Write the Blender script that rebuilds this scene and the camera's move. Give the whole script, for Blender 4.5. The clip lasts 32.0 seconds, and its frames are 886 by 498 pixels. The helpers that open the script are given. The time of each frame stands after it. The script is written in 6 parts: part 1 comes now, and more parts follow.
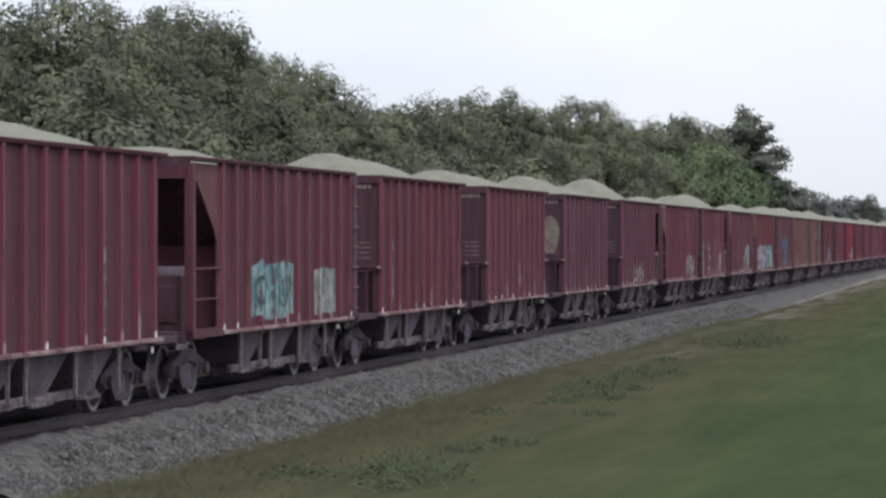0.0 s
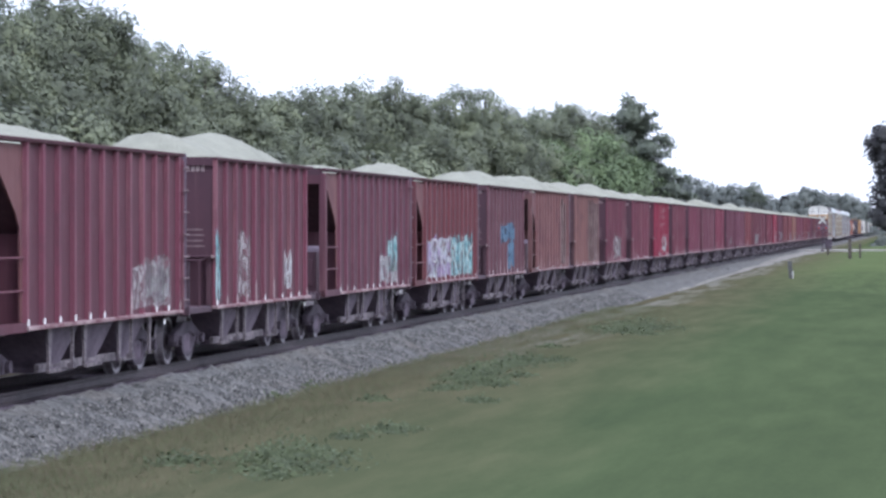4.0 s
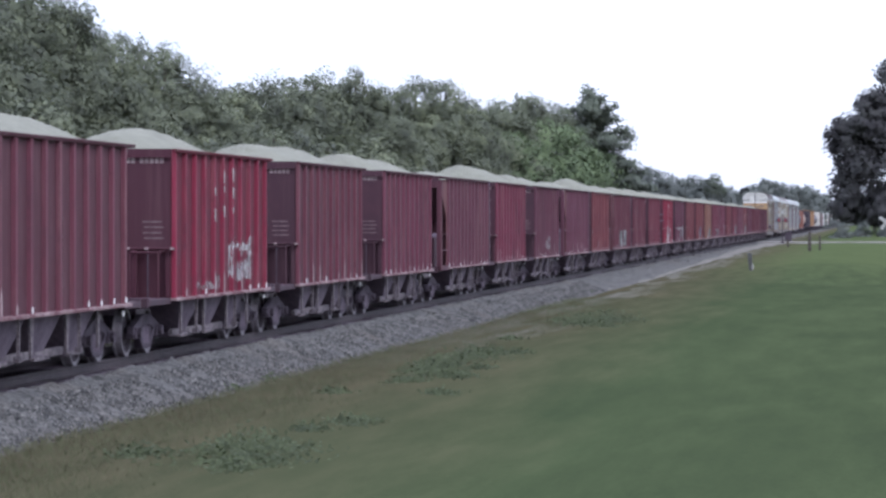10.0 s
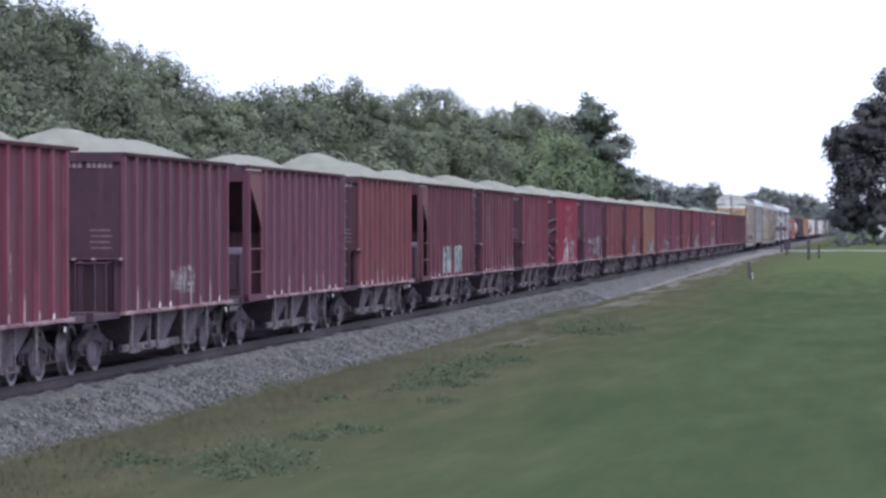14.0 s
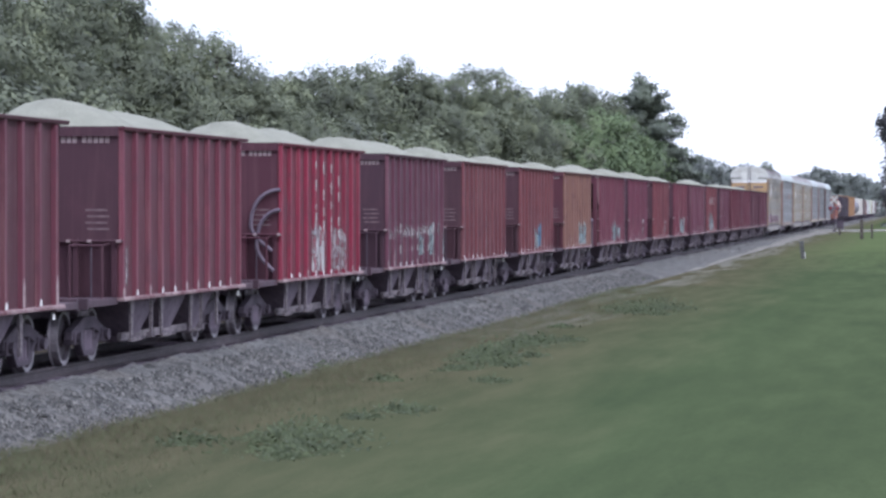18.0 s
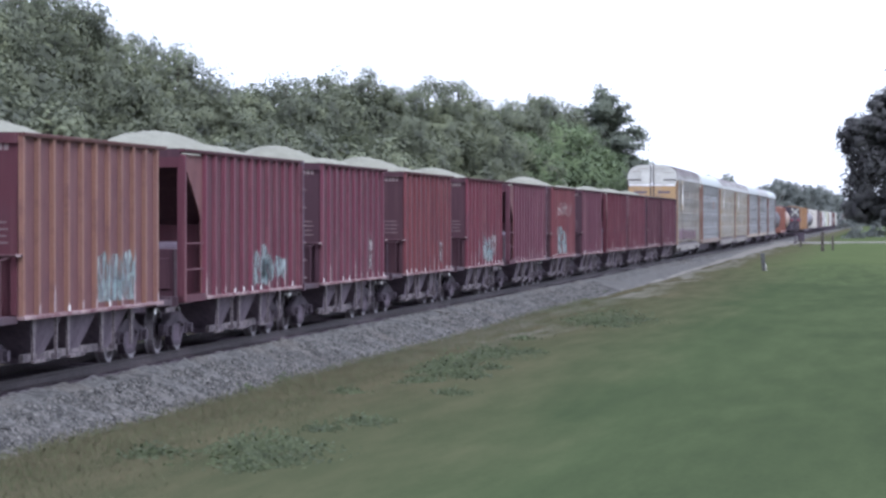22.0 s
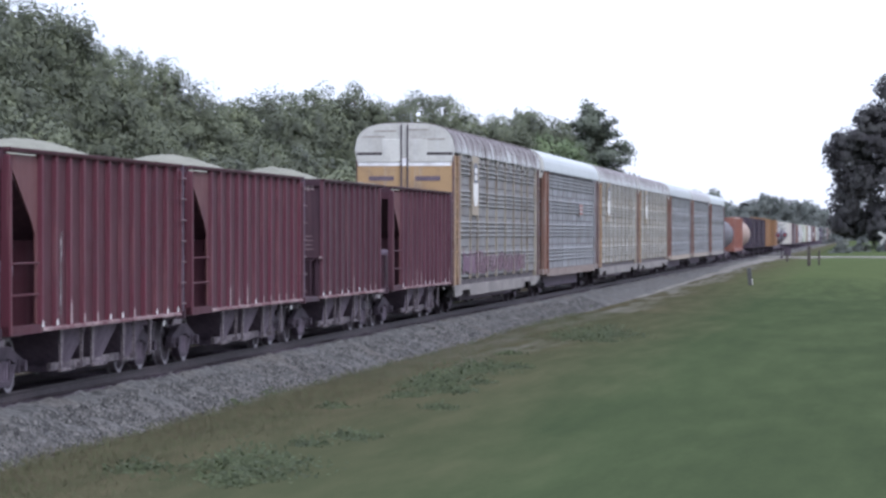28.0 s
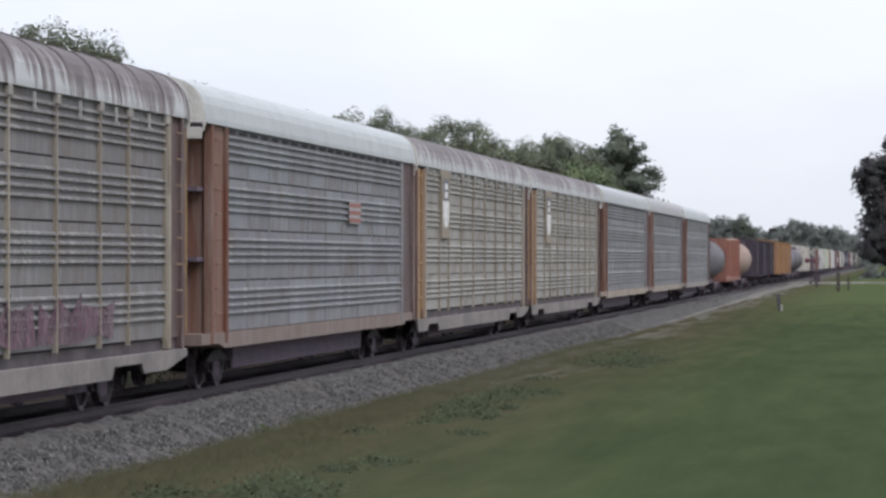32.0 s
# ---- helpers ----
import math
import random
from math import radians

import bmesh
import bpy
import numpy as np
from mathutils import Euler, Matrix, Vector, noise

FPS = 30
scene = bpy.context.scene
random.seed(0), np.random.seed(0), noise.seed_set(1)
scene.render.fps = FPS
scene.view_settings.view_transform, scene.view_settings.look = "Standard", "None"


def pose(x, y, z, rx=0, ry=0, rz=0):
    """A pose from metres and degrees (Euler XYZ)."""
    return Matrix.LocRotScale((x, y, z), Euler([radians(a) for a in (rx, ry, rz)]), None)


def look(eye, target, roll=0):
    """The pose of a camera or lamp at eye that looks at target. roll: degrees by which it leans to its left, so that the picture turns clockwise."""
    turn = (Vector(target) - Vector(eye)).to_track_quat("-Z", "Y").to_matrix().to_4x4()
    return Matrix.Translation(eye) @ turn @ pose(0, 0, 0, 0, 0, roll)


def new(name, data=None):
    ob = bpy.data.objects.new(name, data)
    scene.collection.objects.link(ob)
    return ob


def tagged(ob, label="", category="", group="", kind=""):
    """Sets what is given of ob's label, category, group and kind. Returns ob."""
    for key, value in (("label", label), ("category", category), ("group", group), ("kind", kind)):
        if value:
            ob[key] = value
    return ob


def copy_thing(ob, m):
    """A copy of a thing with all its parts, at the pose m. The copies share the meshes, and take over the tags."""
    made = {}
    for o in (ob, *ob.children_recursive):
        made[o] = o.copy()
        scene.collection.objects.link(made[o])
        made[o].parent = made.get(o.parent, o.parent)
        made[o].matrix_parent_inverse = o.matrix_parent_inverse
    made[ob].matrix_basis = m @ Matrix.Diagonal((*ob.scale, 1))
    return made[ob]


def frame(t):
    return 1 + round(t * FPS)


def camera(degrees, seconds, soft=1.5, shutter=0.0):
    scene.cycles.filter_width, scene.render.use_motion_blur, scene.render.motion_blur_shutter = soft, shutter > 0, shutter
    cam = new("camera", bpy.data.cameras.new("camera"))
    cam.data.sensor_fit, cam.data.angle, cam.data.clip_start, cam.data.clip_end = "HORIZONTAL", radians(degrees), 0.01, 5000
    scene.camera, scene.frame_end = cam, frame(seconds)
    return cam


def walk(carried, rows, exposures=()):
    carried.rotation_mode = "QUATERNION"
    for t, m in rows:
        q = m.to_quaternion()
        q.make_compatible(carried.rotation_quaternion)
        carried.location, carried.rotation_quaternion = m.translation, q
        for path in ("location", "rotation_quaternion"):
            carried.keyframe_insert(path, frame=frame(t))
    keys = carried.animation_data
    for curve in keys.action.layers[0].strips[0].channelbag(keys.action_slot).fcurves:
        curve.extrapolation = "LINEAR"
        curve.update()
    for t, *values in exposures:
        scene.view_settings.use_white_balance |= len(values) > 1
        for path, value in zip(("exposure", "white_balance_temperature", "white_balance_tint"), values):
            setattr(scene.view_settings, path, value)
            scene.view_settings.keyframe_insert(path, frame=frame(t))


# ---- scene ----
# World: x runs along the track away from the camera, y to the left, z up; z = 0 is the top of the rails.
EYE = (0.0, 0.0, 2.57)
TRACK = 14.65          # y of the track's centre line
CROSSING = 392.0       # x of the road over the track

cam = camera(15.40, 32.0, soft=2.8, shutter=0.0)
PATH = [
    (0, 10.095, -0.143), (0.5, 10.285, -0.226), (1, 10.432, -0.439), (1.5, 10.337, -0.416), (2, 10.191, -0.325), (2.5, 10.036, -0.484),
    (3, 9.515, -0.408), (3.5, 8.556, -0.280), (4, 8.090, -0.370), (4.5, 8.075, -0.529), (6.5, 8.273, -0.343), (7, 8.309, -0.312),
    (7.5, 8.272, -0.312), (8, 7.990, -0.403), (8.5, 7.634, -0.509), (9, 7.366, -0.509), (9.5, 7.508, -0.448), (10, 7.396, -0.509),
    (10.5, 7.574, -0.479), (11, 7.515, -0.327), (11.5, 7.798, -0.434), (12, 7.872, -0.494), (12.5, 7.336, -0.478), (13, 7.292, -0.351),
    (13.5, 7.291, -0.312), (15.5, 7.989, -0.672), (16, 8.116, -0.672), (16.5, 8.256, -0.756), (17, 8.227, -0.733), (17.5, 8.198, -0.763),
    (18, 8.294, -0.717), (18.5, 8.183, -0.695), (19, 8.301, -0.672), (19.5, 8.287, -0.598), (20, 8.272, -0.672), (20.5, 8.094, -0.749),
    (21, 7.611, -0.597), (21.5, 7.395, -0.559), (22, 7.619, -0.506), (22.5, 7.775, -0.401), (23, 7.842, -0.385), (23.5, 7.991, -0.279),
    (24, 7.902, -0.370), (24.5, 7.931, -0.597), (26.5, 8.164, -0.482), (27, 7.726, -0.490), (27.5, 7.236, -0.384), (28, 7.384, -0.248),
    (28.5, 7.451, -0.248), (29, 7.504, -0.134), (29.5, 7.600, -0.142), (30, 7.504, 0.025), (30.5, 7.630, 0.085), (31, 7.785, 0.054),
    (31.5, 7.748, 0.145), (32, 7.889, 0.199),
]


def aim(yaw, tilt, roll=0.0):
    yaw, tilt = radians(yaw), radians(tilt)
    way = Vector((math.cos(yaw) * math.cos(tilt), math.sin(yaw) * math.cos(tilt), math.sin(tilt)))
    return look(EYE, Vector(EYE) + way * 100, roll)


walk(cam, [(t, aim(a, b)) for t, a, b in PATH],
     exposures=[(0, 0.47, 6150, 15), (1.0, 0.80, 5740, 17), (2.0, 1.05, 5640, 16), (3.0, 1.27, 5520, 19), (4.0, 1.27, 5520, 18), (6.5, 0.95, 5520, 19), (13, 0.90, 5520, 20), (16, 0.93, 5520, 19), (17, 1.01, 5520, 19), (18, 1.12, 5520, 19), (21, 1.15, 5520, 19), (24, 1.05, 5520, 19), (27, 1.01, 5520, 19), (29, 0.70, 5780, 19), (30.5, 0.48, 6120, 16), (32, 0.47, 6120, 16)])

# ---- daylight: bright overcast ----
world = bpy.data.worlds.new("overcast")
scene.world = world
world.use_nodes = True
wn, wl = world.node_tree.nodes, world.node_tree.links
wn.clear()
sky = wn.new("ShaderNodeTexSky")
sky.sky_type, sky.sun_disc = "NISHITA", False
sky.sun_elevation, sky.sun_rotation = radians(38), radians(215)
bg_sky = wn.new("ShaderNodeBackground")
bg_sky.inputs["Strength"].default_value = 0.10
wl.new(sky.outputs[0], bg_sky.inputs[0])
tc = wn.new("ShaderNodeTexCoord")
mp = wn.new("ShaderNodeMapping")
mp.inputs["Scale"].default_value = (3.0, 3.0, 9.0)
cl = wn.new("ShaderNodeTexNoise")
cl.inputs["Scale"].default_value, cl.inputs["Detail"].default_value = 1.6, 5
rp = wn.new("ShaderNodeValToRGB")
rp.color_ramp.elements[0].position, rp.color_ramp.elements[0].color = 0.34, (0.845, 0.888, 0.925, 1)
rp.color_ramp.elements[1].position, rp.color_ramp.elements[1].color = 0.66, (0.98, 0.997, 0.998, 1)
bg_cloud = wn.new("ShaderNodeBackground")
mx = wn.new("ShaderNodeMixShader")
mx.inputs[0].default_value = 0.86
wo = wn.new("ShaderNodeOutputWorld")
wl.new(tc.outputs["Generated"], mp.inputs[0])
wl.new(mp.outputs[0], cl.inputs["Vector"])
wl.new(cl.outputs[0], rp.inputs[0])
# an overcast sky is brightest overhead
sx = wn.new("ShaderNodeSeparateXYZ")
wl.new(tc.outputs["Generated"], sx.inputs[0])
lift = wn.new("ShaderNodeMapRange")
lift.inputs["From Min"].default_value, lift.inputs["From Max"].default_value = 0.0, 1.0
lift.inputs["To Min"].default_value, lift.inputs["To Max"].default_value = 0.74, 1.42
wl.new(sx.outputs["Z"], lift.inputs[0])
haze = wn.new("ShaderNodeMapRange")
haze.inputs["From Max"].default_value, haze.inputs["To Min"].default_value = 0.12, 0.93
wl.new(sx.outputs["Z"], haze.inputs[0])
dim = wn.new("ShaderNodeMath")
dim.operation = "MULTIPLY"
wl.new(lift.outputs[0], dim.inputs[0])
wl.new(haze.outputs[0], dim.inputs[1])
wl.new(dim.outputs[0], bg_cloud.inputs["Strength"])
wl.new(rp.outputs[0], bg_cloud.inputs[0])
wl.new(bg_sky.outputs[0], mx.inputs[1])
wl.new(bg_cloud.outputs[0], mx.inputs[2])
wl.new(mx.outputs[0], wo.inputs[0])

sun = new("sun", bpy.data.lights.new("sun", "SUN"))
sun.data.energy, sun.data.angle, sun.data.color = 1.2, radians(30), (1.0, 0.95, 0.88)
sun.matrix_world = look((0, 0, 60), (35, 40, 0))


# ---- materials ----
def ramp(nt, fac, stops):
    r = nt.nodes.new("ShaderNodeValToRGB")
    el = r.color_ramp.elements
    for i, (p, c) in enumerate(stops):
        e = el[i] if i < 2 else el.new(p)
        e.position, e.color = p, (*c, 1)
    nt.links.new(fac, r.inputs[0])
    return r.outputs[0]


def noise_of(nt, vec, scale, detail=4, rough=0.55):
    n = nt.nodes.new("ShaderNodeTexNoise")
    n.inputs["Scale"].default_value, n.inputs["Detail"].default_value, n.inputs["Roughness"].default_value = scale, detail, rough
    if vec:
        nt.links.new(vec, n.inputs["Vector"])
    return n.outputs[0]


def stretch(nt, vec, s):
    m = nt.nodes.new("ShaderNodeMapping")
    m.inputs["Scale"].default_value = s
    nt.links.new(vec, m.inputs[0])
    return m.outputs[0]


def mix(nt, fac, a, b, kind="MIX"):
    m = nt.nodes.new("ShaderNodeMix")
    m.data_type, m.blend_type = "RGBA", kind
    for sock, v in ((m.inputs[0], fac), (m.inputs[6], a), (m.inputs[7], b)):
        if isinstance(v, (int, float)):
            sock.default_value = v
        elif isinstance(v, tuple):
            sock.default_value = (*v, 1)
        else:
            nt.links.new(v, sock)
    return m.outputs[2]


def maths(nt, op, a, b=0.0):
    m = nt.nodes.new("ShaderNodeMath")
    m.operation = op
    for sock, v in zip(m.inputs, (a, b)):
        if isinstance(v, (int, float)):
            sock.default_value = v
        else:
            nt.links.new(v, sock)
    return m.outputs[0]


def material(name, rough=0.8, metal=0.0):
    m = bpy.data.materials.new(name)
    m.use_nodes = True
    nt = m.node_tree
    b = nt.nodes["Principled BSDF"]
    b.inputs["Roughness"].default_value, b.inputs["Metallic"].default_value = rough, metal
    b.inputs["Specular IOR Level"].default_value = 0.2
    co = nt.nodes.new("ShaderNodeTexCoord").outputs["Object"]
    return m, nt, b, co


def bump(nt, b, height, strength=0.3, dist=0.02):
    n = nt.nodes.new("ShaderNodeBump")
    n.inputs["Strength"].default_value, n.inputs["Distance"].default_value = strength, dist
    nt.links.new(height, n.inputs["Height"])
    nt.links.new(n.outputs[0], b.inputs["Normal"])


def mottled(name, a, c, scale=3.0, rough=0.85, metal=0.0, bumps=0.2, stops=(0.35, 0.65), dist=0.02):
    """Two colours over two scales of noise."""
    m, nt, b, co = material(name, rough, metal)
    big, fine = noise_of(nt, co, scale), noise_of(nt, co, scale * 9, 3)
    f = maths(nt, "ADD", maths(nt, "MULTIPLY", big, 0.65), maths(nt, "MULTIPLY", fine, 0.35))
    nt.links.new(ramp(nt, f, [(stops[0], a), (stops[1], c)]), b.inputs["Base Color"])
    bump(nt, b, fine, bumps, dist)
    return m


def car_paint(name, streak=0.5, rust=(0.074, 0.034, 0.045), dust=(0.27, 0.23, 0.24), rough=0.6, grain=3.2):
    """Paint in the thing's own colour, with rain streaks, rust blooms and dust; each piece a little different."""
    m, nt, b, co = material(name, rough)
    info = nt.nodes.new("ShaderNodeObjectInfo")
    wob = maths(nt, "MULTIPLY", info.outputs["Random"], 40.0)
    shift = nt.nodes.new("ShaderNodeVectorMath")
    shift.operation = "ADD"
    nt.links.new(co, shift.inputs[0])
    cx = nt.nodes.new("ShaderNodeCombineXYZ")
    for i in range(3):
        nt.links.new(wob, cx.inputs[i])
    nt.links.new(cx.outputs[0], shift.inputs[1])
    v = shift.outputs[0]
    st = noise_of(nt, stretch(nt, v, (grain, grain, grain * 0.05)), 2.2, 5, 0.6)
    blot = noise_of(nt, v, 1.1, 5, 0.65)
    fine = noise_of(nt, v, 22, 3)
    col = mix(nt, maths(nt, "MULTIPLY", info.outputs["Random"], 0.22), info.outputs["Color"], (0.05, 0.03, 0.035))
    col = mix(nt, ramp(nt, st, [(0.50, (0, 0, 0)), (0.72, (streak,) * 3)]), col, dust)
    col = mix(nt, ramp(nt, blot, [(0.50, (0, 0, 0)), (0.70, (0.65,) * 3)]), col, rust)
    col = mix(nt, ramp(nt, fine, [(0.45, (0, 0, 0)), (0.8, (0.25,) * 3)]), col, (0.05, 0.035, 0.03))
    nt.links.new(col, b.inputs["Base Color"])
    rr = nt.nodes.new("ShaderNodeMapRange")
    rr.inputs["To Min"].default_value, rr.inputs["To Max"].default_value = rough - 0.1, 0.95
    nt.links.new(blot, rr.inputs[0])
    nt.links.new(rr.outputs[0], b.inputs["Roughness"])
    bump(nt, b, blot, 0.12, 0.03)
    return m


def spray(name, a, c, cover=0.5, grain=(1.6, 1.6, 0.8)):
    """Flaking spray paint: clear gaps where it has worn away."""
    m, nt, b, co = material(name, 0.75)
    n1, n2 = noise_of(nt, co, 3.0, 5, 0.7), noise_of(nt, stretch(nt, co, grain), 4.5, 6, 0.75)
    nt.links.new(ramp(nt, n1, [(0.42, a), (0.6, c)]), b.inputs["Base Color"])
    tr = nt.nodes.new("ShaderNodeBsdfTransparent")
    ms = nt.nodes.new("ShaderNodeMixShader")
    nt.links.new(ramp(nt, n2, [(0.97 - cover * 0.9 - 0.12, (0, 0, 0)), (0.97 - cover * 0.9 + 0.12, (1, 1, 1))]), ms.inputs[0])
    nt.links.new(tr.outputs[0], ms.inputs[1])
    nt.links.new(b.outputs[0], ms.inputs[2])
    nt.links.new(ms.outputs[0], nt.nodes["Material Output"].inputs[0])
    return m


def leafy(name, dark, mid, light, big=0.35):
    """Leaves that differ from one to the next and from bough to bough."""
    m, nt, b, co = material(name, 0.7)
    geo = nt.nodes.new("ShaderNodeNewGeometry")
    info = nt.nodes.new("ShaderNodeObjectInfo")
    n = maths(nt, "ADD", maths(nt, "MULTIPLY", noise_of(nt, co, big, 3), 0.55), maths(nt, "MULTIPLY", noise_of(nt, co, big * 4, 2), 0.45))
    f = maths(nt, "ADD", maths(nt, "MULTIPLY", geo.outputs["Random Per Island"], 0.05), maths(nt, "MULTIPLY", n, 0.95))
    col = ramp(nt, f, [(0.36, dark), (0.52, mid), (0.66, light)])
    col = mix(nt, maths(nt, "MULTIPLY", info.outputs["Random"], 0.30), col, (0.030, 0.034, 0.030))
    nt.links.new(col, b.inputs["Base Color"])
    b.inputs["Specular IOR Level"].default_value = 0.15
    tl = nt.nodes.new("ShaderNodeBsdfTranslucent")
    nt.links.new(col, tl.inputs[0])
    ms = nt.nodes.new("ShaderNodeMixShader")
    ms.inputs[0].default_value = 0.28
    nt.links.new(b.outputs[0], ms.inputs[1])
    nt.links.new(tl.outputs[0], ms.inputs[2])
    nt.links.new(ms.outputs[0], nt.nodes["Material Output"].inputs[0])
    return m


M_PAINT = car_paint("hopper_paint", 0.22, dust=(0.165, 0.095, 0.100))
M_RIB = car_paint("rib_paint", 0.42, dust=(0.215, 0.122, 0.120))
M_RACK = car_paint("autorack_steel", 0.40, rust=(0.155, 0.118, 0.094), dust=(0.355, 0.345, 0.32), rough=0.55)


def rusted_roof(name, low, high, later=0.0):
    """Pale zinc, rust washing down from the crown in streaks that thin out towards the eaves."""
    m, nt, b, co = material(name, 0.65)
    info = nt.nodes.new("ShaderNodeObjectInfo")
    cx = nt.nodes.new("ShaderNodeCombineXYZ")
    nt.links.new(maths(nt, "MULTIPLY", info.outputs["Random"], 30.0), cx.inputs[0])
    shift = nt.nodes.new("ShaderNodeVectorMath")
    nt.links.new(co, shift.inputs[0])
    nt.links.new(cx.outputs[0], shift.inputs[1])
    v = shift.outputs[0]
    sep = nt.nodes.new("ShaderNodeSeparateXYZ")
    nt.links.new(co, sep.inputs[0])
    rise = nt.nodes.new("ShaderNodeMapRange")
    rise.inputs["From Min"].default_value, rise.inputs["From Max"].default_value = low, high
    nt.links.new(sep.outputs["Z"], rise.inputs[0])
    st = noise_of(nt, stretch(nt, v, (1.0, 0.14, 0.14)), 3.4, 5, 0.6)
    blot = noise_of(nt, v, 0.6, 4)
    f = maths(nt, "ADD", maths(nt, "MULTIPLY", rise.outputs[0], 0.42), maths(nt, "ADD", maths(nt, "MULTIPLY", st, 0.95), maths(nt, "MULTIPLY", blot, 0.30)))
    col = ramp(nt, f, [(0.66 + later, (0.40, 0.41, 0.405)), (0.76 + later, (0.220, 0.200, 0.198)), (0.89 + later, (0.120, 0.104, 0.104))])
    nt.links.new(col, b.inputs["Base Color"])
    bump(nt, b, blot, 0.1, 0.02)
    return m


M_ROOF = rusted_roof("rust_streaked_zinc_roof", 5.1, 6.1)
M_PALEROOF = rusted_roof("lightly_rusted_zinc_roof", 5.1, 6.1, 0.07)
# brighter steel for ridge faces, with the light on them painted in
M_RIDGE = car_paint("lit_ridge_steel", 0.80, rust=(0.22, 0.20, 0.185), dust=(0.50, 0.49, 0.455), rough=0.5)
M_HOOD = car_paint("weathered_hood", 0.4, rust=(0.30, 0.28, 0.26), dust=(0.52, 0.53, 0.52), rough=0.6)
M_SILLGREY = mottled("dusty_grey_sill_paint", (0.135, 0.122, 0.118), (0.235, 0.215, 0.20), 0.8, 0.85)
M_DARKBAND = mottled("dark_recessed_band", (0.060, 0.052, 0.058), (0.115, 0.100, 0.102), 1.2, 0.9)
M_CLEANROOF = car_paint("clean_roof", 0.35, rust=(0.36, 0.37, 0.37), dust=(0.52, 0.54, 0.54), rough=0.6, grain=1.5)
M_FAR = car_paint("freight_paint", 0.4)
M_UNDER = mottled("dusty_running_gear", (0.042, 0.033, 0.044), (0.094, 0.076, 0.092), 2.0, 0.9, 0.0, 0.3)
M_SCUFF = mottled("scuffed_pale_steel", (0.070, 0.058, 0.066), (0.20, 0.172, 0.178), 3.5, 0.85, 0.0, 0.3, (0.42, 0.60))
M_CHUTE = mottled("dusty_chute_steel", (0.060, 0.046, 0.062), (0.150, 0.120, 0.146), 1.2, 0.9, 0.0, 0.3)
M_DARK = mottled("dark_steel", (0.085, 0.066, 0.088), (0.145, 0.116, 0.140), 3.0, 0.8)
# near-black that stands in for shade on gear and in gaps
M_BLACK = mottled("shade_black_steel", (0.020, 0.016, 0.020), (0.050, 0.042, 0.046), 3.0, 0.75)
M_SILL = mottled("dusty_sill", (0.10, 0.042, 0.050), (0.25, 0.185, 0.185), 1.3, 0.85, 0.0, 0.2, (0.40, 0.60))
M_WHEEL = mottled("worn_wheel_steel", (0.055, 0.044, 0.052), (0.130, 0.110, 0.122), 6.0, 0.7, 0.2)
M_TREAD = mottled("worn_bright_tread", (0.12, 0.105, 0.118), (0.24, 0.22, 0.235), 7.0, 0.5, 0.3, 0.05)
M_GRAVEL = mottled("pale_crushed_limestone", (0.150, 0.150, 0.120), (0.215, 0.214, 0.172), 2.2, 0.95, 0.0, 0.6, (0.3, 0.7), 0.05)
M_WHITE = mottled("worn_white_paint", (0.45, 0.44, 0.42), (0.75, 0.74, 0.72), 5.0, 0.7)
M_FAINT = mottled("faint_lettering", (0.085, 0.052, 0.064), (0.165, 0.118, 0.122), 7.0, 0.8)
M_LETTER = mottled("faded_lettering", (0.20, 0.14, 0.145), (0.35, 0.28, 0.275), 7.0, 0.8)
M_RAIL = mottled("rail_steel", (0.035, 0.028, 0.032), (0.075, 0.060, 0.064), 4.0, 0.6, 0.3)
M_TIE = mottled("oily_sleeper_wood", (0.046, 0.037, 0.047), (0.082, 0.066, 0.080), 5.0, 0.95)
M_BARK = mottled("grey_bark", (0.035, 0.030, 0.026), (0.10, 0.088, 0.075), 4.0, 0.95, 0.0, 0.5)
M_CONCRETE = mottled("pale_concrete", (0.38, 0.38, 0.37), (0.58, 0.58, 0.56), 1.5, 0.9)
M_RED = mottled("red_enamel", (0.16, 0.02, 0.02), (0.28, 0.035, 0.03), 4.0, 0.5)
M_LEAF = leafy("dark_oak_leaves", (0.086, 0.094, 0.073), (0.144, 0.160, 0.105), (0.220, 0.243, 0.144))
M_LEAF2 = leafy("light_green_leaves", (0.078, 0.104, 0.058), (0.122, 0.162, 0.080), (0.176, 0.222, 0.108))
# dark copy of the leaves, with the crown's shade put into its colour
M_SHADE = leafy("shaded_tree_leaves", (0.066, 0.060, 0.067), (0.090, 0.087, 0.088), (0.116, 0.117, 0.106))
M_NEEDLE = leafy("pine_needles", (0.105, 0.118, 0.096), (0.145, 0.165, 0.125), (0.19, 0.215, 0.155))
# distance haze put into these leaves, paler and greyer than the near wood
M_FARLEAF = leafy("hazed_far_leaves", (0.122, 0.134, 0.126), (0.152, 0.166, 0.152), (0.186, 0.203, 0.180), 0.1)
M_WEED = leafy("weed_leaves", (0.046, 0.057, 0.029), (0.064, 0.079, 0.038), (0.086, 0.104, 0.05), 0.9)
M_STALK = mottled("dry_grass_stalks", (0.064, 0.058, 0.034), (0.088, 0.075, 0.046), 0.5, 1.0, 0.0, 0.0)
M_BLADE = mottled("grass_blades", (0.052, 0.060, 0.029), (0.074, 0.078, 0.040), 0.5, 1.0, 0.0, 0.0)


